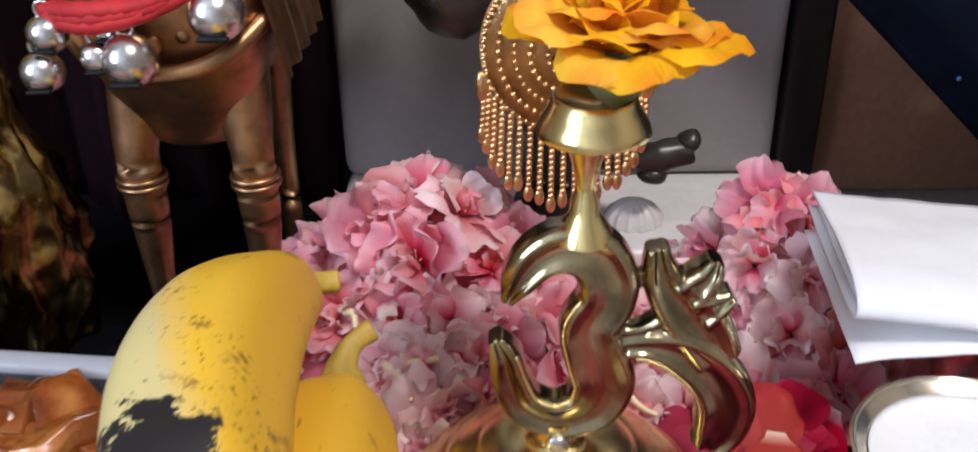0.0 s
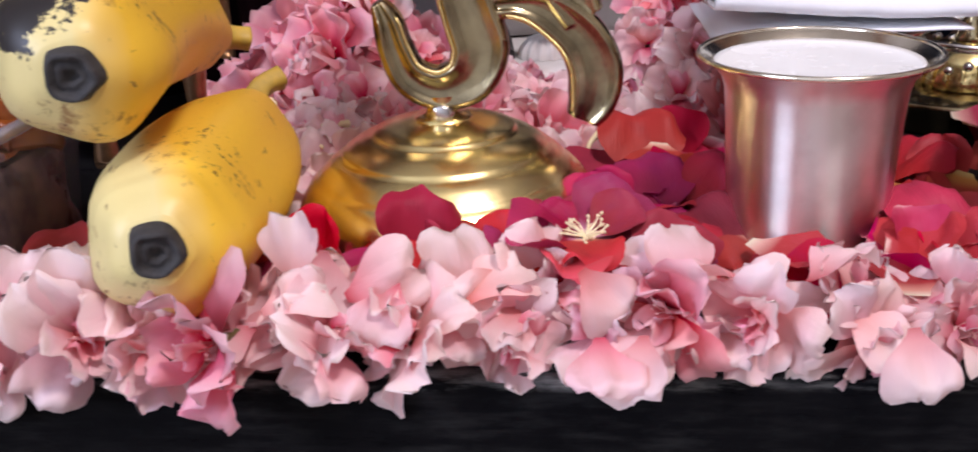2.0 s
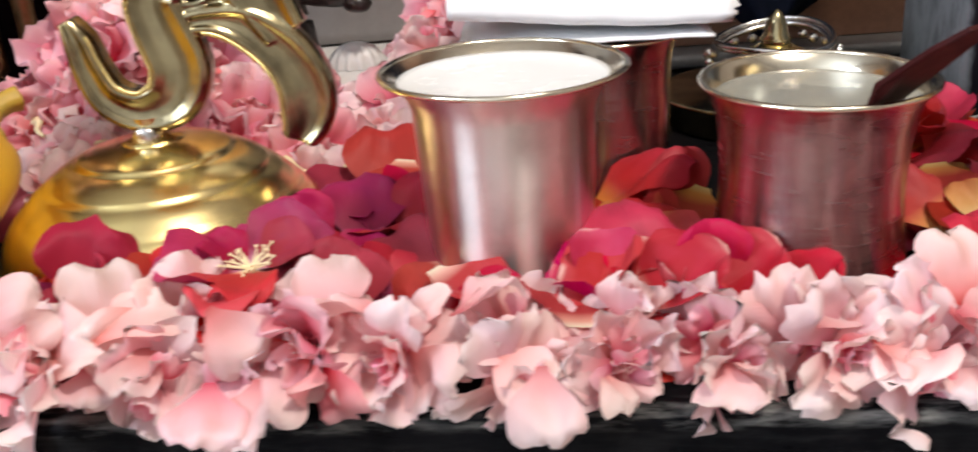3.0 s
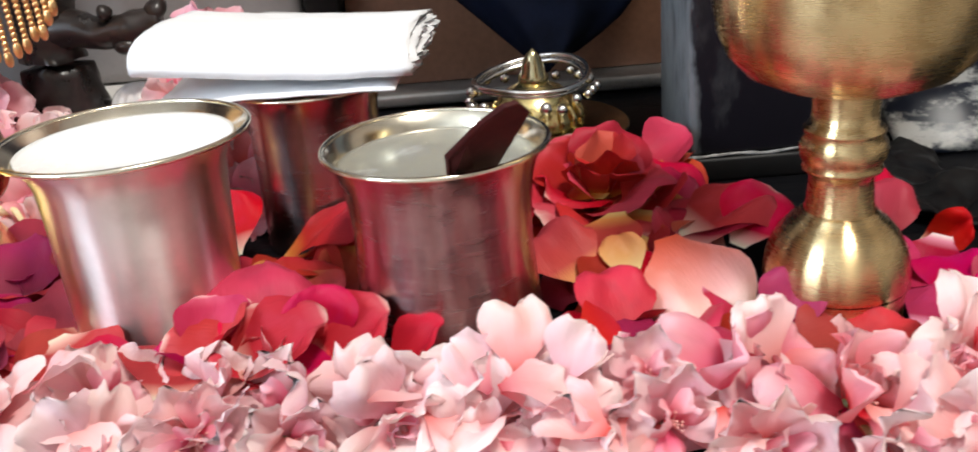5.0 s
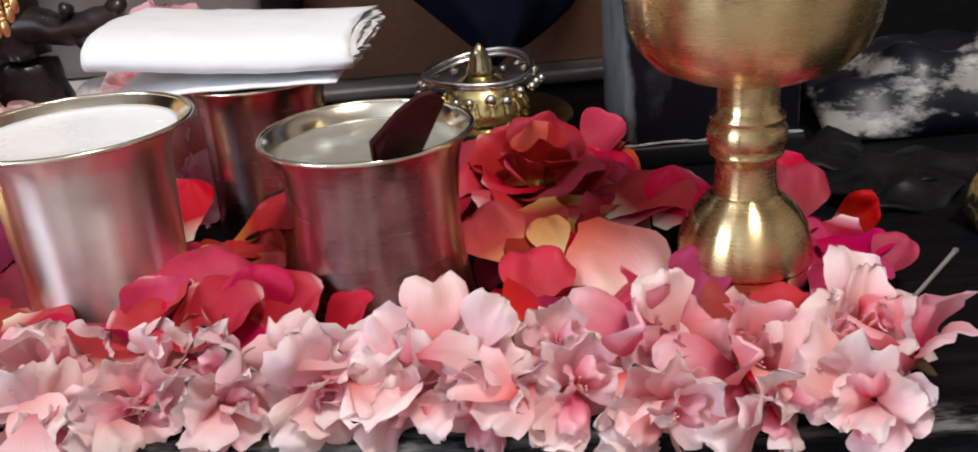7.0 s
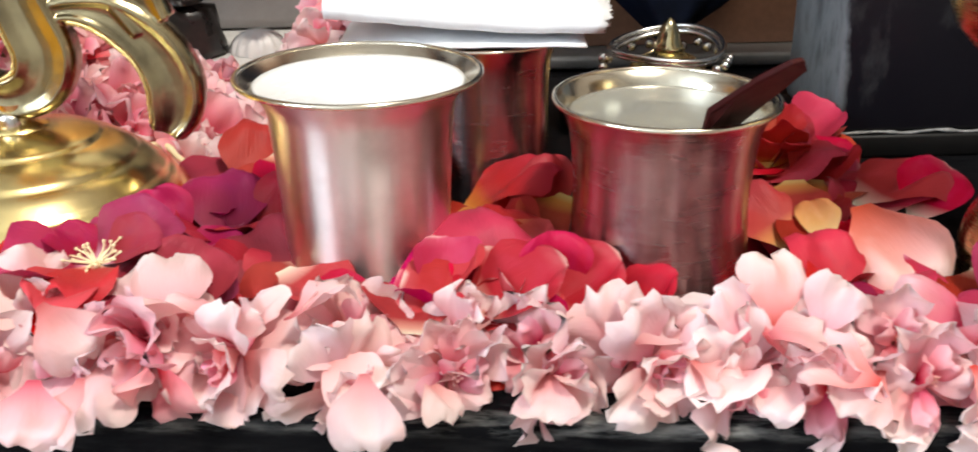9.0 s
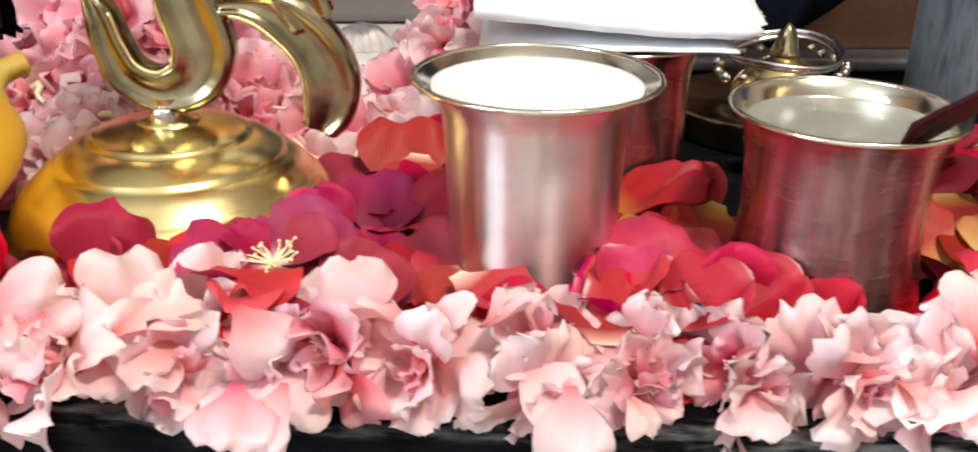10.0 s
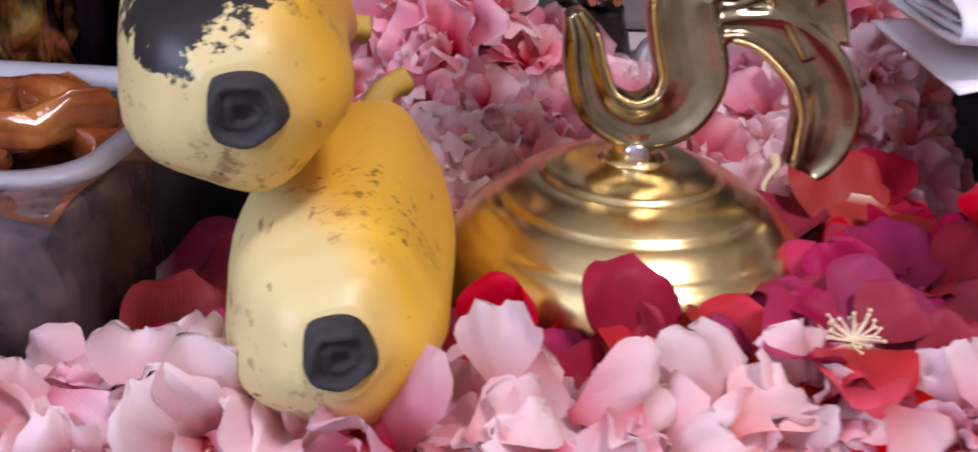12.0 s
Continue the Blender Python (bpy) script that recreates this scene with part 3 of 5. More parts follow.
def build_strip():
    """Flat dark-red chip of wood that stands in the water and leans over the lip."""
    corners = [Vector(c) for c in ((0.1885, 0.1570, 0.0405), (0.1817, 0.1410, 0.0465), (0.1818, 0.1362, 0.0560), (0.1890, 0.1285, 0.0645), (0.1940, 0.1247, 0.0688), (0.1968, 0.1262, 0.0690), (0.1990, 0.1300, 0.0660), (0.1940, 0.1430, 0.0560))]
    n = (corners[4] - corners[1]).cross(corners[0] - corners[1]).normalized()
    bm = bmesh.new()
    a = [bm.verts.new(c + n * 0.0006) for c in corners]
    b = [bm.verts.new(c - n * 0.0006) for c in corners]
    bm.faces.new(a)
    bm.faces.new(b[::-1])
    for k in range(len(a)):
        bm.faces.new((a[k - 1], b[k - 1], b[k], a[k]))
    bmesh.ops.recalc_face_normals(bm, faces=list(bm.faces))
    bmesh.ops.bevel(bm, geom=list(bm.edges), offset=0.0002, segments=1, affect="EDGES")
    solo("wooden_chip", bm, RED_STRIP, Matrix.Identity(4), "flat dark red chip of wood standing in the water cup", "chip", smooth=False)


build_strip()


def build_napkin():
    """Paper napkin folded over several times, lying on the cup, with a loose flap under it."""
    ob = thing("paper_napkin", pose(0.1380, 0.2470, 0.0508, 0, 0, -4) @ Matrix.Diagonal((0.93, 0.92, 0.88, 1)), "folded white paper napkin lying over a cup", "napkin")

    def sheet(x0, x1, path, thick, seed, name, ragged=0.0):
        pts = spline(path, 6)
        rows = []
        for i in range(33):
            u = i / 32
            row_o, row_i = [], []
            for k, p in enumerate(pts):
                q, r = pts[max(k - 1, 0)], pts[min(k + 1, len(pts) - 1)]
                d = np.array(r) - np.array(q)
                d /= np.linalg.norm(d) + 1e-9
                nrm = np.array((-d[1], d[0]))
                x = x0 + (x1 - x0) * u
                wv = 0.0011 * noise.noise(Vector((x * 45, p[0] * 60, seed))) + 0.0004 * noise.noise(Vector((x * 160, p[0] * 160, seed)))
                wv += 0.0050 * max(0.0, 1 - 1.5 * u)
                if u > 0.9 and ragged:
                    x += ragged * noise.noise(Vector((p[0] * 400, p[1] * 900, seed))) * (u - 0.9) * 10
                if u < 0.1:
                    x += 0.006 * (p[0] + 0.03) * 10 * (0.1 - u)
                for row, s in ((row_o, 0.5), (row_i, -0.5)):
                    row.append((x, p[0] + nrm[0] * thick * s, p[1] + nrm[1] * thick * s + wv))
            rows.append(row_o + row_i[::-1])
        bm = bmesh.new()
        add_grid(bm, rows, True, True)
        part(name, bm, NAPKIN, ob)

    sheet(-0.045, 0.0385, [(0.032, 0.0128), (0.010, 0.0150), (-0.012, 0.0158), (-0.030, 0.0135), (-0.0355, 0.0095), (-0.033, 0.0052), (-0.012, 0.0040), (0.012, 0.0045), (0.034, 0.0060)], 0.0011, 3.0, "outer_fold", 0.0035)
    sheet(-0.0425, 0.0405, [(0.030, 0.0112), (0.006, 0.0130), (-0.014, 0.0136), (-0.0285, 0.0118), (-0.0325, 0.0095), (-0.0305, 0.0068), (-0.010, 0.0062), (0.012, 0.0064), (0.030, 0.0074)], 0.0011, 7.0, "inner_fold", 0.004)
    sheet(-0.041, 0.0415, [(0.028, 0.0096), (0.004, 0.0108), (-0.014, 0.0112), (-0.0265, 0.0098), (-0.0285, 0.0092), (-0.0265, 0.0084), (-0.010, 0.0080), (0.014, 0.0080)], 0.0010, 11.0, "core_fold", 0.004)
    # loose bottom leaf that hangs off the cup on one side
    rows_o, rows_i = [], []
    for i in range(25):
        u = i / 24
        x = -0.044 + 0.078 * u
        drop = -0.0040 * max(0, 1 - u * 2.6) ** 1.4
        row_o = [(x, -0.037 + 0.070 * v + 0.006 * (1 - u) * (v - 0.5), 0.0018 + drop * (1 - 0.5 * v) + 0.0007 * noise.noise(Vector((x * 70, v * 6, 5)))) for v in [k / 14 for k in range(15)]]
        rows_o.append(row_o + [(a, b, c - 0.0007) for a, b, c in reversed(row_o)])
    bm = bmesh.new()
    add_grid(bm, rows_o, True, True)
    part("loose_leaf", bm, NAPKIN, ob)


build_napkin()


# ---- brass goblet ----
def build_goblet():
    ob = thing("goblet", pose(0.2712, 0.1550, 0.0), "brass goblet with a turned stem and wide copper-toned bowl", "goblet")
    part("foot", lathe([(0.0, 0.0), (0.0152, 0.0), (0.0158, 0.0012), (0.0159, 0.0085), (0.0162, 0.0104), (0.0164, 0.0112)], 80), BRASS_SATIN, ob)
    part("knop", lathe([(0.0163, 0.0114), (0.0168, 0.0119), (0.0169, 0.0132), (0.0165, 0.0170), (0.0155, 0.0206), (0.0137, 0.0240), (0.0113, 0.0268), (0.0092, 0.0282), (0.0089, 0.0289), (0.0080, 0.0295)], 80), BRASS_SATIN, ob)
    part("stem", lathe([(0.0080, 0.0295), (0.0075, 0.0320), (0.0072, 0.0365), (0.0075, 0.0386), (0.0088, 0.0394), (0.0090, 0.0402), (0.0085, 0.0408), (0.0094, 0.0424), (0.0098, 0.0444), (0.0094, 0.0464), (0.0084, 0.0478), (0.0090, 0.0485), (0.0090, 0.0493), (0.0076, 0.0503), (0.0073, 0.0530), (0.0075, 0.0575)], 64), BRASS_SATIN, ob)
    part("bowl", lathe([(0.0075, 0.0575), (0.0102, 0.0582), (0.0104, 0.0589), (0.0158, 0.0596), (0.0222, 0.0624), (0.0264, 0.0668), (0.0287, 0.0722), (0.0299, 0.0800), (0.0306, 0.091), (0.0315, 0.103), (0.0331, 0.109), (0.0325, 0.1093), (0.0307, 0.103), (0.0295, 0.088), (0.0273, 0.071), (0.020, 0.0629), (0.0, 0.0609)], 96), BRASS_SATIN, ob, "wide bowl with a coppery belly")


build_goblet()


# ---- incense holder: domed foot, cast sign, cup on top ----
def stroke(bm, pts, depth=0.0048):
    """A cast stroke along x, z, half width: flat front, slightly hollow, between worn bevels; flat back."""
    pts = spline(pts, 9)
    rows = []
    for i, p in enumerate(pts):
        a, b = pts[max(i - 1, 0)], pts[min(i + 1, len(pts) - 1)]
        d = b[:2] - a[:2]
        d /= np.linalg.norm(d) + 1e-9
        side = np.array((-d[1], d[0]))
        w = p[2]
        bev = min(0.0021, 0.5 * w)
        front = depth * min(1, 0.5 + w / 0.008)
        half = [(0.0, -front + 0.0016), (0.5 * (w - bev), -front + 0.0012), (w - bev - 0.0005, -front + 0.0003), (w - bev, -front), (w - 0.35 * bev, -front + 0.5 * bev), (w, -front + 1.3 * bev), (w, 0.55 * depth), (w - 0.0008, 0.85 * depth), (0.0, 0.85 * depth)]
        section = half + [(-q, y) for q, y in reversed(half[1:-1])]
        rows.append([(p[0] + side[0] * q, y, p[1] + side[1] * q) for q, y in section])
    add_grid(bm, rows, True, True)
    return pts


def build_holder():
    ob = thing("incense_holder", pose(0.0138, 0.1970, 0.0), "brass incense holder with a cast sacred sign on a domed foot", "incense holder")
    dome = [(0.0444, 0.0), (0.0450, 0.0012), (0.0449, 0.0060), (0.0446, 0.0096), (0.0437, 0.0110), (0.0431, 0.0122), (0.0426, 0.0142), (0.0414, 0.0168), (0.0394, 0.0198), (0.0374, 0.0219), (0.0366, 0.0223), (0.0361, 0.0232), (0.0354, 0.0238), (0.0334, 0.0258), (0.0306, 0.0280), (0.0297, 0.0283), (0.0292, 0.0292), (0.0284, 0.0298), (0.0252, 0.0318), (0.0216, 0.0333), (0.0207, 0.0335), (0.0202, 0.0343), (0.0194, 0.0348), (0.0150, 0.0362), (0.0100, 0.0370), (0.0068, 0.0373), (0.0000, 0.0374)]
    part("foot", lathe(dome, 112), BRASS, ob, "polished stepped brass dome")
    part("socket", lathe([(0.0084, 0.0370), (0.0080, 0.0378), (0.0062, 0.0382), (0.0050, 0.0388), (0.0046, 0.0405), (0.0048, 0.0440)], 12), BRASS, ob)
    part("nub", rough_up(ball(0.0034, (0.0, -0.0052, 0.0392), 12, stretch=(1.0, 0.5, 0.9)), 0.0006, 400, 2), SILVER, ob, "bright rivet where the sign meets the foot")
    o = 0.0138

    def at(points):
        return [(x - o, z - 0.0008, 1.12 * w) for x, z, w in points]

    bm = bmesh.new()
    main = stroke(bm, at([(0.0010, 0.0815, 0.0014), (0.0038, 0.0872, 0.0038), (0.0085, 0.0935, 0.0050), (0.0150, 0.0962, 0.0058), (0.0215, 0.0940, 0.0063), (0.0250, 0.0875, 0.0064), (0.0245, 0.0808, 0.0064), (0.0210, 0.0742, 0.0065), (0.0228, 0.0660, 0.0070), (0.0250, 0.0570, 0.0072), (0.0215, 0.0492, 0.0066), (0.0132, 0.0465, 0.0054), (0.0055, 0.0502, 0.0048), (0.0020, 0.0580, 0.0043), (0.0004, 0.0655, 0.0036), (-0.0018, 0.0708, 0.0018)]))
    tail = stroke(bm, at([(0.0270, 0.0680, 0.0030), (0.0350, 0.0688, 0.0038), (0.0436, 0.0664, 0.0054), (0.0522, 0.0592, 0.0063), (0.0564, 0.0502, 0.0068), (0.0558, 0.0418, 0.0063), (0.0530, 0.0356, 0.0044)]), 0.0042)
    stroke(bm, at([(0.0360, 0.0960, 0.0024), (0.0378, 0.0875, 0.0044), (0.0432, 0.0798, 0.0066), (0.0488, 0.0722, 0.0066), (0.0530, 0.0640, 0.0056)]), 0.0040)
    stroke(bm, at([(0.0435, 0.0830, 0.0048), (0.0482, 0.0885, 0.0036), (0.0500, 0.0925, 0.0018)]), 0.0046)
    stroke(bm, at([(0.0470, 0.0780, 0.0050), (0.0515, 0.0808, 0.0034), (0.0548, 0.0828, 0.0018)]), 0.0044)
    stroke(bm, at([(0.0262, 0.0712, 0.0032), (0.0330, 0.0718, 0.0026), (0.0400, 0.0745, 0.0040)]), 0.0036)
    sign = part("sign", bm, BRASS_OLD, ob, "tarnished cast brass sign")
    cast = sign.modifiers.new("cast", "REMESH")
    cast.mode, cast.voxel_size, cast.use_smooth_shade = "VOXEL", 0.00042, True
    soft = sign.modifiers.new("worn", "SMOOTH")
    soft.factor, soft.iterations = 0.5, 4
    # beading along the inner edges
    bm = bmesh.new()
    for pts, lo, hi, sgn, y in ((main, 0.42, 0.93, -1, -0.0036), (tail, 0.12, 0.95, -1, -0.0031)):
        n = len(pts)
        for k in range(int(n * lo * 3), int(n * hi * 3)):
            i, fr = k // 3, (k % 3) / 3
            if i + 1 >= n:
                break
            p = pts[i] * (1 - fr) + pts[i + 1] * fr
            d = (pts[i + 1] - pts[i])[:2]
            d /= np.linalg.norm(d) + 1e-9
            side = np.array((-d[1], d[0])) * sgn
            q = p[:2] + side * (p[2] - 0.0009)
            ball(0.00066, (q[0], y - 0.0002, q[1]), 6, bm, (0.8, 1.3, 1.1))
    tick = part("beaded_edge", bm, BRASS, ob, "fine beading on the sign's edge")
    tick["kind"] = "stuff"
    part("finial_neck", lathe([(0.0070, 0.0975), (0.0060, 0.1005), (0.0044, 0.1028), (0.0034, 0.1048), (0.0032, 0.1078), (0.0025, 0.1094), (0.0024, 0.1116), (0.0032, 0.1158), (0.0044, 0.1203), (0.0058, 0.1238), (0.0066, 0.1252)], 48, centre=(0.0052, 0.0)), BRASS, ob)
    part("finial_cup", lathe([(0.0064, 0.1245), (0.0100, 0.1244), (0.0124, 0.1238), (0.0128, 0.1244), (0.0122, 0.1262), (0.0108, 0.1286), (0.0097, 0.1306), (0.0092, 0.1324), (0.0088, 0.1326), (0.0086, 0.1310), (0.0, 0.1302)], 56, centre=(0.0064, 0.0)), BRASS, ob, "small polished brass bell-shaped cup")


build_holder()


# ---- bananas ----
def five(f):
    return 1 + 0.048 * math.cos(5 * f + 0.6)


def banana(name, path, radius, skin, tip_dir, label, squash=1.0):
    """Curved fruit from its blossom end to its stalk, with the dried black tip."""
    ob = thing(name, pose(*path[0][:3]), label, "banana", "bananas")
    o = Vector(path[0][:3])
    loc = [(*(Vector(p[:3]) - o), p[3]) for p in path]
    body = [p for p in loc if p[3] > 0.30]
    part("skin", tube(body, radius, 36, None, squash, 10, five), skin, ob)
    stalk = [body[-1], *[p for p in loc[len(body):]]]
    part("stalk", tube(stalk, radius, 20, None, 1.0, 6, lambda f: 1 + 0.08 * math.cos(4 * f)), BANANA_STEM, ob, "greenish yellow stalk")
    d = Vector(tip_dir).normalized()
    turn = d.to_track_quat("Z", "Y").to_matrix().to_4x4()
    bm = lathe([(0.0066, -0.0042), (0.0063, -0.0018), (0.0057, 0.0004), (0.0054, 0.0022), (0.0049, 0.0030), (0.0042, 0.0026), (0.0035, 0.0018), (0.0028, 0.0022), (0.0020, 0.0024), (0.0011, 0.0012), (0.0, 0.0010)], 30)
    for v in bm.verts:
        a = math.atan2(v.co.y, v.co.x)
        k = 1 + 0.045 * math.cos(5 * a + 0.8) + 0.04 * math.cos(3 * a)
        v.co.x *= k
        v.co.y *= k
    rough_up(bm, 0.0006, 260, 3)
    bm.transform(turn)
    part("dried_tip", bm, CHAR, ob, "black dried blossom end")
    return ob


banana("banana", [(-0.0440, 0.1185, 0.0335, 0.36), (-0.0446, 0.1215, 0.0328, 0.56), (-0.0452, 0.1262, 0.0316, 0.75), (-0.0463, 0.1345, 0.0298, 0.91), (-0.0480, 0.1520, 0.0278, 1.02), (-0.0480, 0.1750, 0.0275, 1.04), (-0.0480, 0.1960, 0.0275, 0.97), (-0.0478, 0.2120, 0.0282, 0.82), (-0.0475, 0.2220, 0.0292, 0.60), (-0.0472, 0.2270, 0.0318, 0.34), (-0.0472, 0.2310, 0.0355, 0.22), (-0.0455, 0.2350, 0.0385, 0.18), (-0.0425, 0.2385, 0.0400, 0.17), (-0.0400, 0.2410, 0.0404, 0.19)], 0.0203, BANANA_LOW, (0.22, -1, -0.05), "ripe yellow banana with a black tip lying on petals")
banana("banana", [(-0.0575, 0.1275, 0.0695, 0.36), (-0.0581, 0.1302, 0.0695, 0.57), (-0.0593, 0.1345, 0.0693, 0.76), (-0.0615, 0.1425, 0.0690, 0.92), (-0.0650, 0.1560, 0.0685, 1.00), (-0.0685, 0.1760, 0.0690, 1.03), (-0.0690, 0.2000, 0.0675, 0.97), (-0.0660, 0.2220, 0.0625, 0.80), (-0.0625, 0.2360, 0.0570, 0.58), (-0.0610, 0.2420, 0.0548, 0.34), (-0.0580, 0.2465, 0.0535, 0.22), (-0.0545, 0.2490, 0.0525, 0.18), (-0.0505, 0.2510, 0.0515, 0.19)], 0.0196, BANANA_TOP, (0.10, -1, -0.10), "yellow banana with a large black patch, resting on another banana")


# ---- plastic tub of sweets ----
def build_tub():
    ob = thing("plastic_tub", pose(-0.1500, 0.1860, 0.0, 0, 0, -6) @ Matrix.Diagonal((0.97, 0.93, 1.10, 1)), "clear plastic tub full of syrupy brown sweets", "tub")

    def ring(hx, hy, z, r=0.013, n=10):
        pts = []
        for cx, cy, a0 in ((hx - r, hy - r, 0), (-hx + r, hy - r, 90), (-hx + r, -hy + r, 180), (hx - r, -hy + r, 270)):
            for k in range(n + 1):
                a = radians(a0 + 90 * k / n)
                pts.append((cx + r * math.cos(a), cy + r * math.sin(a), z))
        return pts

    bm = bmesh.new()
    add_grid(bm, [ring(0.001, 0.001, 0.0006, 0.0005), ring(0.054, 0.026, 0.0006), ring(0.056, 0.028, 0.003), ring(0.0605, 0.0315, 0.040), ring(0.0608, 0.0318, 0.0425)], True)
    bmesh.ops.solidify(bm, geom=list(bm.faces), thickness=0.0008)
    part("shell", bm, PLASTIC, ob)
    bm = bmesh.new()
    add_grid(bm, [ring(0.0608, 0.0318, 0.0415), ring(0.0640, 0.0350, 0.0425), ring(0.0662, 0.0372, 0.0438), ring(0.0668, 0.0378, 0.0450), ring(0.0655, 0.0365, 0.0456), ring(0.0625, 0.0335, 0.0452), ring(0.0602, 0.0312, 0.0446), ring(0.0600, 0.0310, 0.0425)], True)
    part("rim", bm, PLASTIC_RIM, ob, "thick clear plastic rim")
    bm = bmesh.new()
    rows = []
    for i in range(20):
        u = -0.053 + 0.106 * i / 19
        row = []
        for j in range(14):
            v = -0.0255 + 0.051 * j / 13
            row.append((u, v, 0.0335 + 0.004 * noise.noise(Vector((u * 60, v * 60, 2)))))
        rows.append(row)
    add_grid(bm, rows)
    base = box(-0.0535, 0.0535, -0.0255, 0.0255, 0.003, 0.034, 0.004, 2)
    bmesh.ops.subdivide_edges(base, edges=list(base.edges), cuts=5, use_grid_fill=True)
    rough_up(base, 0.0026, 130, 2)
    part("packed_sweet", base, SWEET_DARK, ob, "dark syrupy sweets packed in the tub")
    part("filling", bm, SWEET, ob, "glossy brown syrup")
    rnd = random.Random(5)
    for k in range(26):
        s = rnd.uniform(0.010, 0.019)
        b = box(-s, s, -s * 0.55, s * 0.55, -0.003, 0.004, 0.0022, 2)
        bmesh.ops.subdivide_edges(b, edges=list(b.edges), cuts=2, use_grid_fill=True)
        rough_up(b, 0.0036, 120, k)
        rough_up(b, 0.0012, 420, k)
        b.transform(pose(rnd.uniform(-0.040, 0.043), rnd.uniform(-0.017, 0.017), 0.0355 + rnd.uniform(0, 0.006), rnd.uniform(-22, 22), rnd.uniform(-20, 20), rnd.uniform(0, 180)))
        part("sweet_piece", b, SWEET, ob)


build_tub()


# ---- bronze camel, gilt figure, strings of bells and beads ----
def build_camel():
    bm = bmesh.new()
    for x, y0, lean in ((-0.0185, 0.0, -0.001), (0.0185, 0.0, -0.002)):
        tube([(x + lean, y0, 0.0, 0.62), (x + lean, y0, 0.004, 0.60), (x + lean * 0.6, y0, 0.020, 0.44), (x, y0, 0.050, 0.74), (x, y0, 0.066, 0.86), (x, y0, 0.080, 0.86), (x * 0.92, y0 + 0.003, 0.092, 1.1), (x * 0.75, y0 + 0.008, 0.110, 1.5)], 0.0080, 24, bm)
        tube([(x * 0.45, 0.085, 0.0, 0.6), (x * 0.45, 0.085, 0.03, 0.55), (x * 0.5, 0.083, 0.07, 0.7), (x * 0.6, 0.078, 0.105, 1.2)], 0.0075, 20, bm)
        for dz in (0.0690, 0.0715):
            rows = [[((0.0073 + 0.0010 * math.cos(b)) * math.cos(a) + x, (0.0073 + 0.0010 * math.cos(b)) * math.sin(a) + y0, dz + 0.0011 * math.sin(b)) for b in [2 * math.pi * k / 8 for k in range(8)]] for a in [2 * math.pi * j / 32 for j in range(33)]]
            add_grid(bm, rows, True)
    # chest, tapering down between the legs, and trunk
    rows = []
    for i in range(22):
        u = i / 21
        z = 0.083 + 0.075 * u
        hw = 0.013 + 0.0185 * min(1, u * 1.7) ** 0.6
        hd = 0.010 + 0.012 * min(1, u * 1.5)
        rows.append([(hw * math.copysign(abs(math.cos(a)) ** 0.8, math.cos(a)), 0.008 + hd * math.sin(a) - 0.006 * math.sin(u * 3), z) for a in [2 * math.pi * j / 40 for j in range(40)]])
    add_grid(bm, rows, True, True)
    tube([(0, 0.0, 0.125, 0.8), (0, 0.03, 0.122, 1.0), (0, 0.07, 0.124, 1.0), (0, 0.098, 0.126, 0.6)], 0.032, 28, bm)
    # saddle cloth with its hem
    rows = []
    for i in range(14):
        u = i / 13
        rows.append([(0.026 + 0.010 * math.sin(u * 1.2) + 0.0014 * math.sin(v * 26), -0.012 + 0.060 * v, 0.150 - 0.042 * u) for v in [k / 18 for k in range(19)]])
    add_grid(bm, rows)
    # collar band
    tube([(-0.031, -0.006, 0.126, 1), (-0.018, -0.0175, 0.1165, 1), (0.0, -0.0205, 0.1130, 1), (0.018, -0.0175, 0.1165, 1), (0.031, -0.006, 0.126, 1)], 0.0028, 12, bm)
    for k in range(7):
        ball(0.0027, (-0.024 + 0.008 * k, -0.0190 + abs(k - 3) * 0.0028, 0.1215 + abs(k - 3) * 0.002), 10, bm, (1, 0.7, 1))
    solo("camel_statue", bm, BRONZE, pose(-0.0985, 0.285, 0.0), "cast bronze camel statue with ringed legs", "statue")


build_camel()


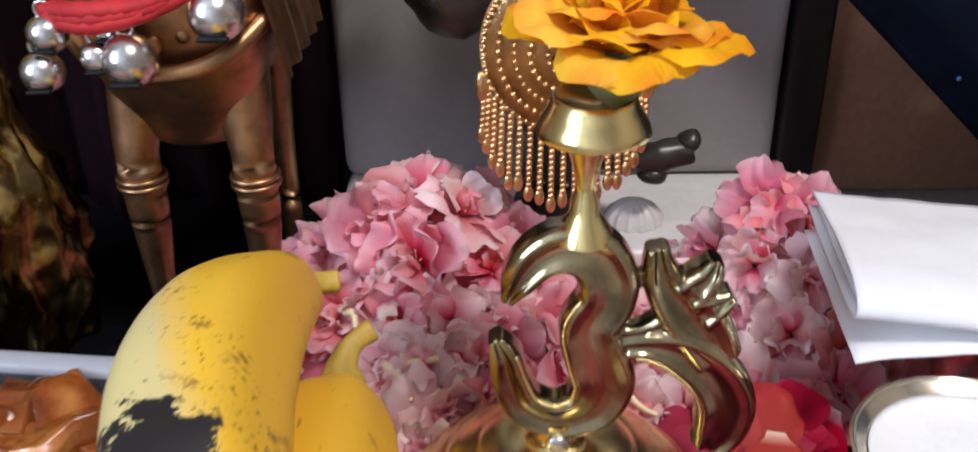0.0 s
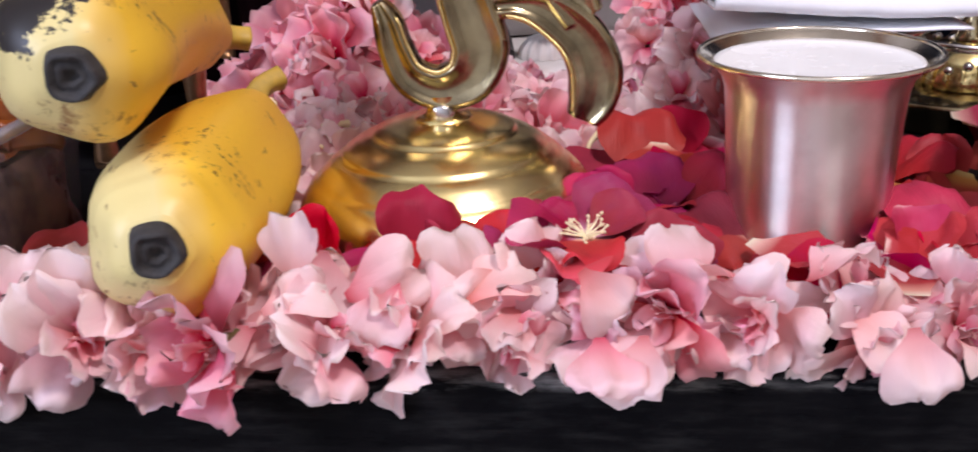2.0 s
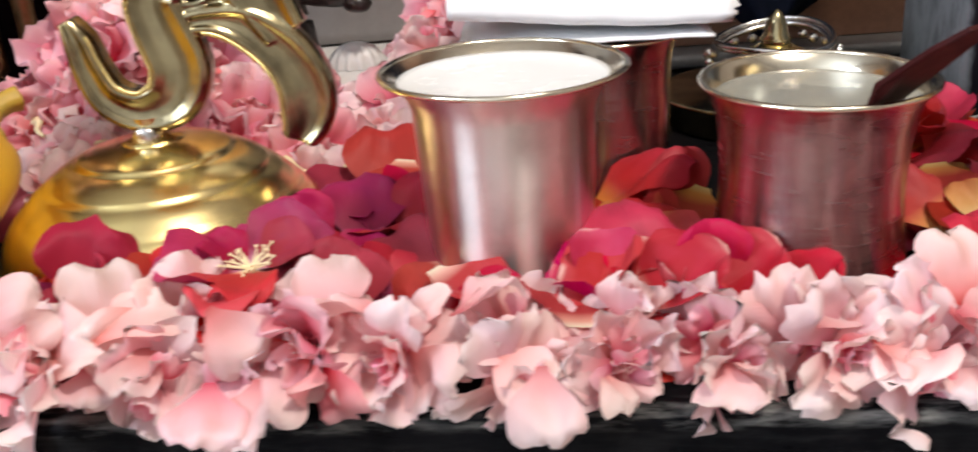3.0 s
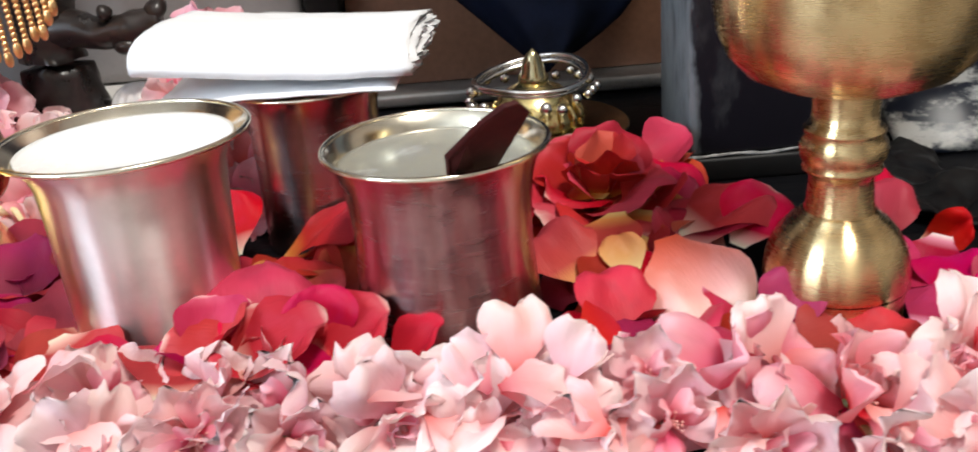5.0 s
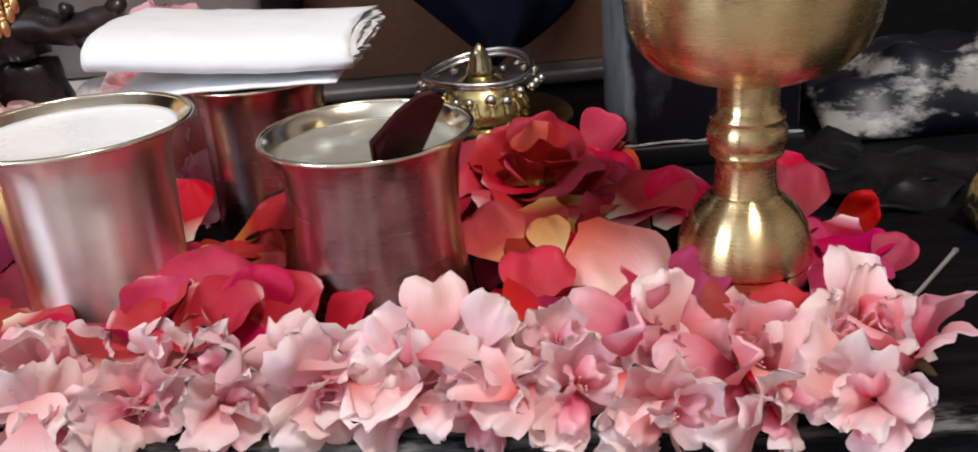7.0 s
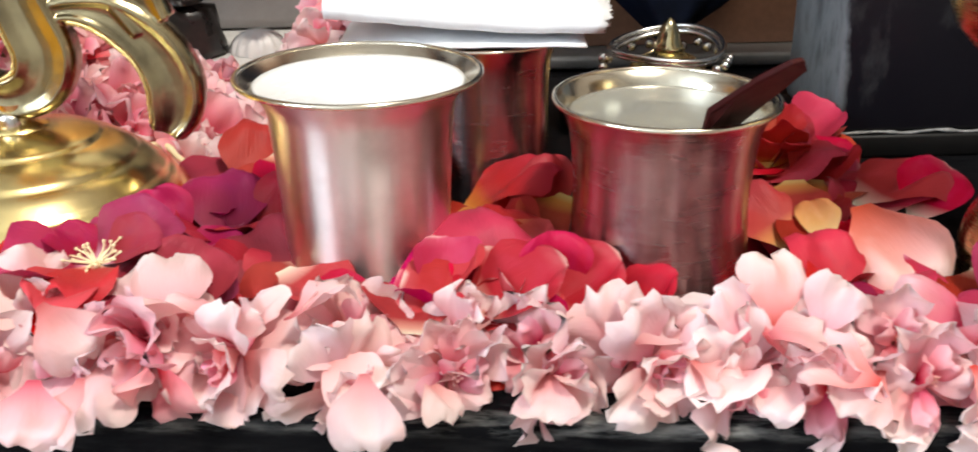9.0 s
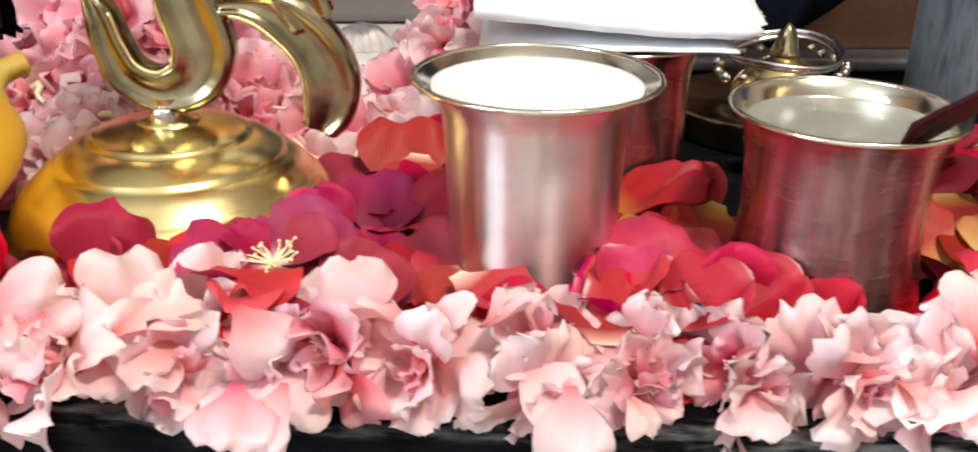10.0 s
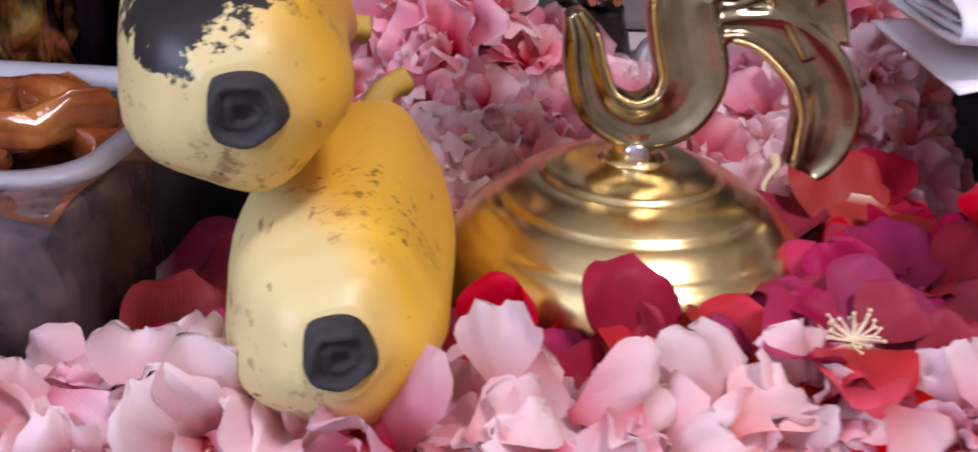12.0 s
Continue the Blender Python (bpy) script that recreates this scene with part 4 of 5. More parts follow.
def build_bells():
    ob = thing("bell_string", pose(-0.104, 0.262, 0.118), "string of round silver bells tied with red thread round the statue", "bells")
    for x, y, z, r in ((-0.0245, -0.002, -0.0020, 0.0062), (0.0015, -0.004, 0.0020, 0.0078), (-0.0215, 0.000, 0.0085, 0.0058), (-0.0085, -0.001, 0.0020, 0.0050), (0.0255, 0.002, 0.0130, 0.0080), (-0.0050, 0.002, 0.0100, 0.0050)):
        bell = part("bell", ball(r, (x, y, z), 20), SILVER, ob)
        part("slot", box(x - r * 0.55, x + r * 0.55, y - r * 1.02, y - r * 0.7, z - r * 0.72, z - r * 0.55, 0.0003, 1), BLACK_WOOD, bell, "dark slot of the bell")
        loop = bmesh.new()
        rows = [[(x + (0.0022 + 0.0006 * math.cos(b)) * math.cos(a), y + 0.0006 * math.sin(b), z + r + 0.0012 + (0.0022 + 0.0006 * math.cos(b)) * math.sin(a)) for b in [2 * math.pi * k / 6 for k in range(6)]] for a in [2 * math.pi * j / 16 for j in range(17)]]
        add_grid(loop, rows, True)
        part("loop", loop, SILVER, bell)
    for k in range(3):
        part("thread", rough_up(tube([(-0.022, 0.001, 0.0125 + k * 0.0014, 1), (-0.008, -0.004, 0.0120 + k * 0.002, 1.2), (0.008, -0.005, 0.0150 + k * 0.0014, 1), (0.026, 0.0, 0.0225, 0.9)], 0.0022, 10), 0.0006, 500, k), RED_THREAD, ob, "frayed red thread")


build_bells()


def build_gilt_figure():
    bm = bmesh.new()
    rows = []
    for i in range(60):
        u = i / 59
        z = 0.20 * u
        r = 0.038 + 0.006 * math.sin(u * 9) - 0.010 * u
        rows.append([((r + 0.0032 * math.sin(9 * a + 6 * u + 2 * math.sin(u * 7)) + 0.0014 * math.sin(23 * a - 18 * u)) * math.cos(a), (r * 0.8 + 0.0032 * math.sin(9 * a + 6 * u) + 0.0014 * math.sin(23 * a - 18 * u)) * math.sin(a), z) for a in [2 * math.pi * j / 96 for j in range(96)]])
    add_grid(bm, rows, True, True)
    rough_up(bm, 0.003, 60, 4)
    rough_up(bm, 0.0020, 190, 9)
    solo("gilt_statue", bm, GILT_DARK, pose(-0.192, 0.296, 0.0), "gilded statue with a robe in folds", "statue")
    ob = thing("bead_string", Matrix.Identity(4), "string of dark metal beads hanging over the gilded statue", "beads")
    rnd = random.Random(2)
    for k in range(30):
        u = k / 29
        part("bead", ball(0.0017 + 0.0006 * (k % 3 == 0), (-0.168 + 0.006 * math.sin(u * 2.2) + rnd.uniform(-0.0006, 0.0006), 0.2585 - 0.002 * math.sin(u * 3), 0.150 - 0.115 * u), 10), BEAD_GLASS, ob)
    part("pendant", rough_up(ball(0.0045, (-0.166, 0.256, 0.031), 12, stretch=(0.8, 0.6, 1.3)), 0.0012, 300), SILVER, ob, "silver pendant")
    part("red_stone", ball(0.0026, (-0.163, 0.2555, 0.040), 10), RED_THREAD, ob, "small red stone")


build_gilt_figure()


# ---- black idol with its gold bib ----
def build_idol():
    bm = bmesh.new()
    tube([(0.021, 0.346, 0.0205, 0.9), (0.021, 0.346, 0.05, 0.62), (0.021, 0.342, 0.085, 0.80), (0.020, 0.338, 0.12, 1.15), (0.020, 0.338, 0.17, 1.2)], 0.020, 24, bm)
    tube([(0.002, 0.338, 0.128, 1.0), (-0.014, 0.332, 0.113, 1.05), (-0.026, 0.334, 0.128, 1.1), (-0.034, 0.338, 0.150, 1.0)], 0.0115, 20, bm)
    # bent leg that ends in a curled toe
    tube([(0.024, 0.343, 0.055, 1.1), (0.040, 0.338, 0.0535, 0.95), (0.054, 0.334, 0.0530, 0.85), (0.062, 0.333, 0.0545, 0.8), (0.070, 0.333, 0.0565, 0.7)], 0.0075, 16, bm)
    ball(0.0042, (0.0690, 0.333, 0.0600), 12, bm)
    ball(0.0040, (0.0560, 0.331, 0.0475), 12, bm, (1.4, 1, 0.8))
    ball(0.0032, (0.0500, 0.330, 0.0610), 12, bm)
    rough_up(bm, 0.0016, 130, 2)
    solo("black_idol", bm, BLACK_IDOL, Matrix.Identity(4), "dark carved stone idol standing on the marble plinth", "statue")
    bib = thing("gold_bib", pose(0.0205, 0.300, 0.108), "gilt filigree bib with hanging tassels on the idol", "necklace")
    plate = bmesh.new()
    rows = []
    for i in range(13):
        u = i / 12
        rows.append([(0.0275 * u * math.cos(a), -0.006 * (1 - u * u) + 0.0011 * math.cos(u * 33), 0.0290 * u * math.sin(a)) for a in [2 * math.pi * j / 72 for j in range(72)]])
    add_grid(plate, rows, True)
    bmesh.ops.solidify(plate, geom=list(plate.faces), thickness=0.0012)
    part("plate", plate, GILT, bib)
    fil = bmesh.new()
    for ringr, n, s in ((0.0265, 64, 0.0010), (0.0215, 46, 0.0012), (0.0165, 40, 0.0009), (0.0115, 26, 0.0012), (0.0060, 14, 0.0010)):
        for k in range(n):
            a = 2 * math.pi * k / n
            ball(s, (ringr * math.cos(a), -0.0066 * (1 - (ringr / 0.0275) ** 2) - 0.0012, ringr * 1.05 * math.sin(a)), 6, fil)
    f = part("filigree", fil, GILT, bib, "rings of tiny gilt beads")
    f["kind"] = "stuff"
    n = 19
    for k in range(n):
        a = radians(197 + 146 * k / (n - 1))
        x, z = 0.0270 * math.cos(a), 0.0285 * math.sin(a)
        ln = 0.020 + 0.006 * math.sin(math.pi * k / (n - 1)) * (0.6 if k % 2 else 1.0)
        t = bmesh.new()
        m = int(ln / 0.0021)
        for j in range(m):
            ball(0.00125, (x * (1 + 0.05 * j / m), -0.0012, z - 0.0021 * (j + 0.5)), 6, t)
        ball(0.0022, (x * 1.05, -0.0012, z - 0.0021 * m - 0.0022), 8, t, (0.8, 0.5, 1.5))
        part("tassel", t, GILT, bib)
    for sx in (-1, 1):
        part("side_leaf", rough_up(ball(0.0040, (sx * 0.0268, -0.0015, -0.0120), 10, stretch=(0.6, 0.4, 1.3)), 0.0008, 400, sx), GILT, bib)
    return bib


build_idol()


# ---- small gilt dome with a silver ankle chain, and the brass stand under it ----
def build_shrine_dome():
    stand = lathe([(0.0, 0.0), (0.036, 0.0), (0.0370, 0.0012), (0.0366, 0.0085), (0.0385, 0.0100), (0.0388, 0.0110), (0.0375, 0.0118), (0.0, 0.0112)], 72)
    solo("brass_stand", stand, BRASS_OLD, pose(0.2080, 0.3020, 0.0), "low round brass stand with a flat top", "stand")
    ob = thing("gilt_dome", pose(0.2115, 0.3010, 0.0119), "small gilt domed casket with pierced sides and a pointed finial", "casket")
    part("dome", lathe([(0.0165, 0.0), (0.0170, 0.001), (0.0166, 0.0035), (0.0158, 0.006), (0.0140, 0.010), (0.0105, 0.0135), (0.0065, 0.0155), (0.0050, 0.0165), (0.0, 0.0168)], 60), BRASS, ob)
    part("finial", lathe([(0.0052, 0.0160), (0.0058, 0.0180), (0.0044, 0.0200), (0.0040, 0.0225), (0.0030, 0.0255), (0.0014, 0.0280), (0.0, 0.0288)], 32), BRASS_OLD, ob)
    for k in range(18):
        a = 2 * math.pi * k / 18
        part("rib", tube([(0.0172 * math.cos(a), 0.0172 * math.sin(a), 0.0, 1), (0.0176 * math.cos(a), 0.0176 * math.sin(a), 0.004, 1), (0.0150 * math.cos(a), 0.0150 * math.sin(a), 0.0085, 0.7)], 0.0009, 8, per=3), BRASS, ob)
    chain = thing("silver_anklet", pose(0.2105, 0.3000, 0.0290, 4, -3, 0), "silver anklet with small bells round the casket", "anklet")
    for rr, dz in ((0.0195, 0.0), (0.0210, 0.0018)):
        hoop = bmesh.new()
        rows = [[((rr + 0.0011 * math.cos(b)) * math.cos(a), (rr + 0.0011 * math.cos(b)) * math.sin(a), dz + 0.0011 * math.sin(b) + 0.0012 * math.sin(2 * a)) for b in [2 * math.pi * k / 8 for k in range(8)]] for a in [2 * math.pi * j / 60 for j in range(61)]]
        add_grid(hoop, rows, True)
        part("hoop", hoop, SILVER, chain)
    rnd = random.Random(8)
    for k in range(22):
        a = 2 * math.pi * k / 22 + rnd.uniform(-0.08, 0.08)
        r = 0.0215 + rnd.uniform(0, 0.0025)
        part("bell", ball(rnd.uniform(0.0017, 0.0024), (r * math.cos(a), r * math.sin(a), -0.0030 - rnd.uniform(0, 0.0030)), 10), SILVER, chain)


build_shrine_dome()


# ---- dark things at the far side ----
def build_far_side():
    post = thing("black_stone_post", pose(0.2905, 0.2810, 0.0), "square black stone post with pale ash smears and a grey sheen painted on one side", "post")
    part("base", box(-0.0325, 0.0325, -0.0265, 0.0265, 0.0, 0.0085, 0.0012, 2), BLACK_WOOD, post, "plain black foot")
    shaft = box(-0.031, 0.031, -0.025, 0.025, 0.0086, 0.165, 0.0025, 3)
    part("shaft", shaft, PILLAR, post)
    ring = bmesh.new()
    for k in range(60):
        u = -0.031 + 0.062 * k / 59
        h = 0.0007 + 0.0012 * max(0, noise.noise(Vector((u * 160, 2, 0))))
        ball(h, (u, -0.0253, 0.0092 + 0.0008 * noise.noise(Vector((u * 90, 0, 0)))), 6, ring, (1.5, 0.8, 0.7))
    part("ash_line", ring, ASH, post, "pale ash caught above the foot")
    rows = []
    for i in range(30):
        u = i / 29
        row = []
        for j in range(40):
            v = j / 39
            x, y = 0.335 + 0.150 * v, 0.262 + 0.085 * u
            h = 0.038 * max(0, math.sin(math.pi * min(1, u * 1.1))) ** 0.6 * max(0, math.sin(math.pi * min(1, 0.05 + v * 0.9))) ** 0.55
            h *= 0.75 + 0.5 * noise.noise(Vector((x * 45, y * 45, 1)))
            h += 0.003 * math.sin(70 * (x + y) + 5 * noise.noise(Vector((x * 30, y * 30, 4)))) * (h > 0.004)
            row.append((x, y, max(h, 0) + 0.0012))
        rows.append(row)
    bm = bmesh.new()
    add_grid(bm, rows)
    bmesh.ops.solidify(bm, geom=list(bm.faces), thickness=0.001)
    solo("tie_dye_cloth", bm, TIE_DYE, Matrix.Identity(4), "crumpled navy cloth with white tie-dye patches", "cloth")
    bm = ball(0.020, (0, 0, 0), 32, stretch=(1.1, 0.9, 0.75))
    rough_up(bm, 0.006, 70, 3)
    rough_up(bm, 0.002, 260, 5)
    solo("gold_lump", bm, GOLD_ROUGH, pose(0.3690, 0.182, 0.010), "dark lump with rough gold leaf on it", "lump")
    for k, (x, y, s) in enumerate(((0.322, 0.215, 0.018), (0.345, 0.232, 0.014), (0.318, 0.252, 0.016))):
        bm = ball(s, (0, 0, 0), 24, stretch=(1.3, 1.0, 0.16))
        rough_up(bm, s * 0.35, 90, k)
        solo("black_stone_chip", bm, BLACK_CHIP, pose(x + 0.012, y, 0.0015, 0, 0, 40 * k), "flat glossy black stone chip on the slab", "stone", "stone chips")


build_far_side()


# ---- flowers and petals ----
def petal_mesh(name, length, width, cup_, curl, ruffle, ragged, mat, seed, point=0.0, nu=10, nv=10, narrow=0.16, crimp=0.0, roll=0.0, full=0.60):
    """One petal in its own frame: it grows along y and opens upwards. full: where it is widest; crimp: small
    waves along the rim; roll: how far the rim folds back."""
    verts, faces = [], []
    for i in range(nu + 1):
        u = math.sin(math.pi / 2 * i / nu) ** 1.15
        if u < full:
            f = narrow + (1 - narrow) * (0.5 - 0.5 * math.cos(math.pi * u / full)) ** 0.8
        else:
            f = max(0.10, (1 - ((u - full) / (1 - full)) ** (2.3 - point * 2)) ** 0.5)
        for j in range(nv + 1):
            v = 2 * j / nv - 1
            wave = 1 + ragged * noise.noise(Vector((v * 1.9 * f, u * 2.6, seed * 1.7))) * u * 2 + ragged * 0.5 * noise.noise(Vector((v * 6 * f, u * 7, seed))) * u ** 3
            wave += crimp * (0.022 * math.sin(13.0 * v * f + seed) + 0.06 * noise.noise(Vector((v * 9 * f, seed, u * 3)))) * u ** 4
            side = width * f * v * wave
            y = length * u * (wave if u > 0.6 else 1 + (wave - 1) * u / 0.6)
            q = v * f
            rim = max(u ** 2, abs(v) * min(1, 1.4 * u))
            z = cup_ * width * q * q * (0.4 + 0.6 * u) + curl * length * u * u
            z += ruffle * length * u ** 1.4 * noise.noise(Vector((q * 1.5 + seed, u * 1.6, seed * 0.37)))
            z += crimp * length * 0.16 * noise.noise(Vector((q * 4.4 + seed, u * 3.0, seed))) * rim ** 3
            z += (0.3 * ruffle + 0.06 * crimp) * length * 0.35 * u * noise.noise(Vector((q * 3.6 + seed * 3, u * 4.2, seed * 1.1)))
            fold = max(0.0, rim - 0.62) / 0.38
            z -= roll * length * fold * fold * (0.6 + 0.8 * noise.noise(Vector((q * 1.3, u * 1.1, seed * 2.3 + 4))))
            verts.append((side, y, z))
    n = nv + 1
    for i in range(nu):
        for j in range(nv):
            a = i * n + j
            faces.append((a, a + 1, a + n + 1, a + n))
    me = bpy.data.meshes.new(name)
    me.from_pydata(verts, [], faces)
    me.polygons.foreach_set("use_smooth", [True] * len(faces))
    me.materials.append(mat)
    return me


def spread(parent, meshes, rnd, count, start, tilt, lift, out, jitter=14, name="petal"):
    for k in range(count):
        ob = part(name, meshes[rnd.randrange(len(meshes))], None, parent)
        a = start + 360 * k / count + rnd.uniform(-jitter, jitter)
        ob.matrix_basis = pose(0, 0, lift, 0, 0, a) @ pose(0, out, 0, tilt + rnd.uniform(-jitter, jitter), rnd.uniform(-10, 10), 0) @ Matrix.Scale(rnd.uniform(0.85, 1.15), 4)


def stamens(parent, rnd, n, length, z, spread_=0.5, mat=None):
    bm = bmesh.new()
    for k in range(n):
        a, s = rnd.uniform(0, 6.28), rnd.uniform(0.2, 1) * spread_
        d = Vector((math.cos(a) * s, math.sin(a) * s, 1)).normalized() * length * rnd.uniform(0.6, 1.1)
        e = d + Vector((rnd.uniform(-1, 1), rnd.uniform(-1, 1), 0)) * length * 0.25
        tube([(0, 0, z, 1), (*(d * 0.6 + Vector((0, 0, z))), 0.8), (*(e + Vector((0, 0, z))), 0.7)], 0.00027, 5, bm, per=3)
        ball(0.00042, e + Vector((0, 0, z)), 6, bm)
    return part("stamen_tuft", bm, mat or STAMEN, parent, "thin pale stamens")


def pink_flower(seed, mat, inner_mat, size=1.0):
    """A loose double blossom: broad wedge-shaped petals with wavy rims round a small heart."""
    rnd = random.Random(seed)
    ob = thing("pink_flower", Matrix.Identity(4), "", "flower")
    sets = []
    for w in range(3):
        sets.append([petal_mesh("petal", (0.0192, 0.0170, 0.0110)[w] * size * rnd.uniform(0.9, 1.1), (0.0106, 0.0094, 0.0055)[w] * size * rnd.uniform(0.85, 1.1), rnd.uniform(-0.15, 0.55), rnd.uniform(-0.50, 0.35), 0.40 + 0.08 * w, 0.10, (mat, mat, inner_mat)[w], seed * 10 + w * 3 + k, 0.0, 11, 11, 0.14, 0.9, rnd.uniform(-0.10, 0.42), 0.70) for k in range(4)])
    spread(ob, sets[0], rnd, 5, rnd.uniform(0, 90), 14, 0.000, 0.0012, 22)
    spread(ob, sets[1], rnd, 3, rnd.uniform(0, 90), 46, 0.0012, 0.0010, 24)
    spread(ob, sets[2], rnd, 2 + seed % 2, rnd.uniform(0, 90), 66, 0.0020, 0.0008, 20)
    if seed % 2:
        stamens(ob, rnd, 9, 0.0062, 0.003, 0.9, STAMEN_PINK)
    part("calyx", lathe([(0.0005, -0.006), (0.0012, -0.004), (0.0018, -0.001), (0.0010, 0.001)], 10), STEM_GREEN if seed % 3 else PINK_DEEP, ob)
    return ob


def rose(seed, mats, radius, height, whorls, open_, label, name="rose", centre=True):
    """Rose head: many broad petals, upright in the heart and spread at the rim."""
    rnd = random.Random(seed)
    ob = thing(name, Matrix.Identity(4), label, "rose")
    for w in range(whorls):
        f = w / max(1, whorls - 1)
        ln = radius * (0.62 + 0.38 * f)
        ms = [petal_mesh("petal", ln * (1.0, 0.88, 1.08)[k], ln * (0.50 + 0.10 * f), 0.46 - 0.2 * f, -0.16 * f + 0.1, 0.22, 0.06, mats[(w + k) % len(mats)], seed * 7 + w * 2 + k, 0.05, 11, 11, 0.2, 0.35, 0.10 + 0.25 * f) for k in range(3)]
        spread(ob, ms, rnd, 3 + w, w * 47, 78 - (78 - open_) * f, height * (1 - f) * 0.35, 0.0006 + radius * 0.12 * f, 9)
    if centre:
        stamens(ob, rnd, 14, radius * 0.32, radius * 0.2, 1.2)
    return ob


PROTO = [pink_flower(s, PINK if s < 5 else PINK_DEEP, PINK_DEEP, 1.0) for s in range(1, 8)]
for p_ in PROTO:
    tagged(p_, "fresh pink ruffled flower laid on the altar slab", "flower", "pink flowers")
used = set()


def put_flower(k, m, label, group):
    src = PROTO[k % len(PROTO)]
    if k % len(PROTO) not in used:
        used.add(k % len(PROTO))
        src.matrix_basis = m
        return tagged(src, label, "flower", group)
    return tagged(copy_thing(src, m), label, "flower", group)


def build_garland():
    """Uneven bunches of blossoms along the slab's front edge, the front ones drooping over it."""
    rnd = random.Random(21)
    for row, (back, z, step, tilt) in enumerate(((0.0145, 0.0095, 0.0205, 44), (0.0065, 0.0085, 0.0195, 74))):
        s = -0.175 + 0.009 * row
        while s < 0.285:
            p = on_edge(s, back + rnd.uniform(-0.003, 0.003), z + rnd.uniform(-0.0035, 0.004))
            p.y -= 0.010 * max(0, (s - 0.20) / 0.09) * (row != 0)
            p.y -= 0.008 * min(1, max(0, (0.03 - s) / 0.05)) * (0.6 if row == 0 else 1.0)
            lean = radians(tilt + rnd.uniform(-40, 32))
            if s > 0.21:
                p.z = max(0.007, p.z - 0.005 * min(1, (s - 0.21) / 0.03))
            face = Vector((rnd.uniform(-0.9, 0.9), -math.sin(lean), math.cos(lean))).normalized()
            turn = face.to_track_quat("Z", "Y").to_matrix().to_4x4()
            m = Matrix.Translation(p) @ turn @ pose(0, 0, 0, 0, 0, rnd.uniform(0, 360)) @ Matrix.Scale(rnd.uniform(0.78, 0.98), 4)
            put_flower(rnd.randrange(5), m, "pale pink ruffled flower in the garland on the slab's edge", "garland flowers")
            s += step * rnd.uniform(0.8, 1.2)
    # the open blossom at the garland's end, turned to the room
    put_flower(2, pose(0.2840, 0.1170, 0.0095, 52, 6, 20) @ Matrix.Scale(0.98, 4), "open pink flower with a tuft of stamens at the garland's end", "garland flowers")
    put_flower(4, pose(0.2940, 0.1050, 0.0070, 74, 26, 200) @ Matrix.Scale(0.80, 4), "pink flower drooping at the garland's end", "garland flowers")


build_garland()

PINK_LOOSE = [petal_mesh("flower_petal", 0.0145 + 0.0015 * (k % 3), 0.0078 + 0.001 * (k % 2), (0.3, -0.1, 0.5, 0.1)[k % 4], (-0.35, 0.25, -0.1, 0.3)[(k + k // 4) % 4], 0.38, 0.09, PINK, 200 + k * 1.9, 0.0, 12, 12, 0.14, 0.9, (0.35, 0.05, 0.2)[k % 3], 0.70) for k in range(8)]


def loose_pink(k, m, label="single pale pink petal lying in the garland"):
    ob = new("flower_petal", PINK_LOOSE[k % 8])
    ob.matrix_basis = m
    return tagged(ob, label, "petal", "fallen pink petals")


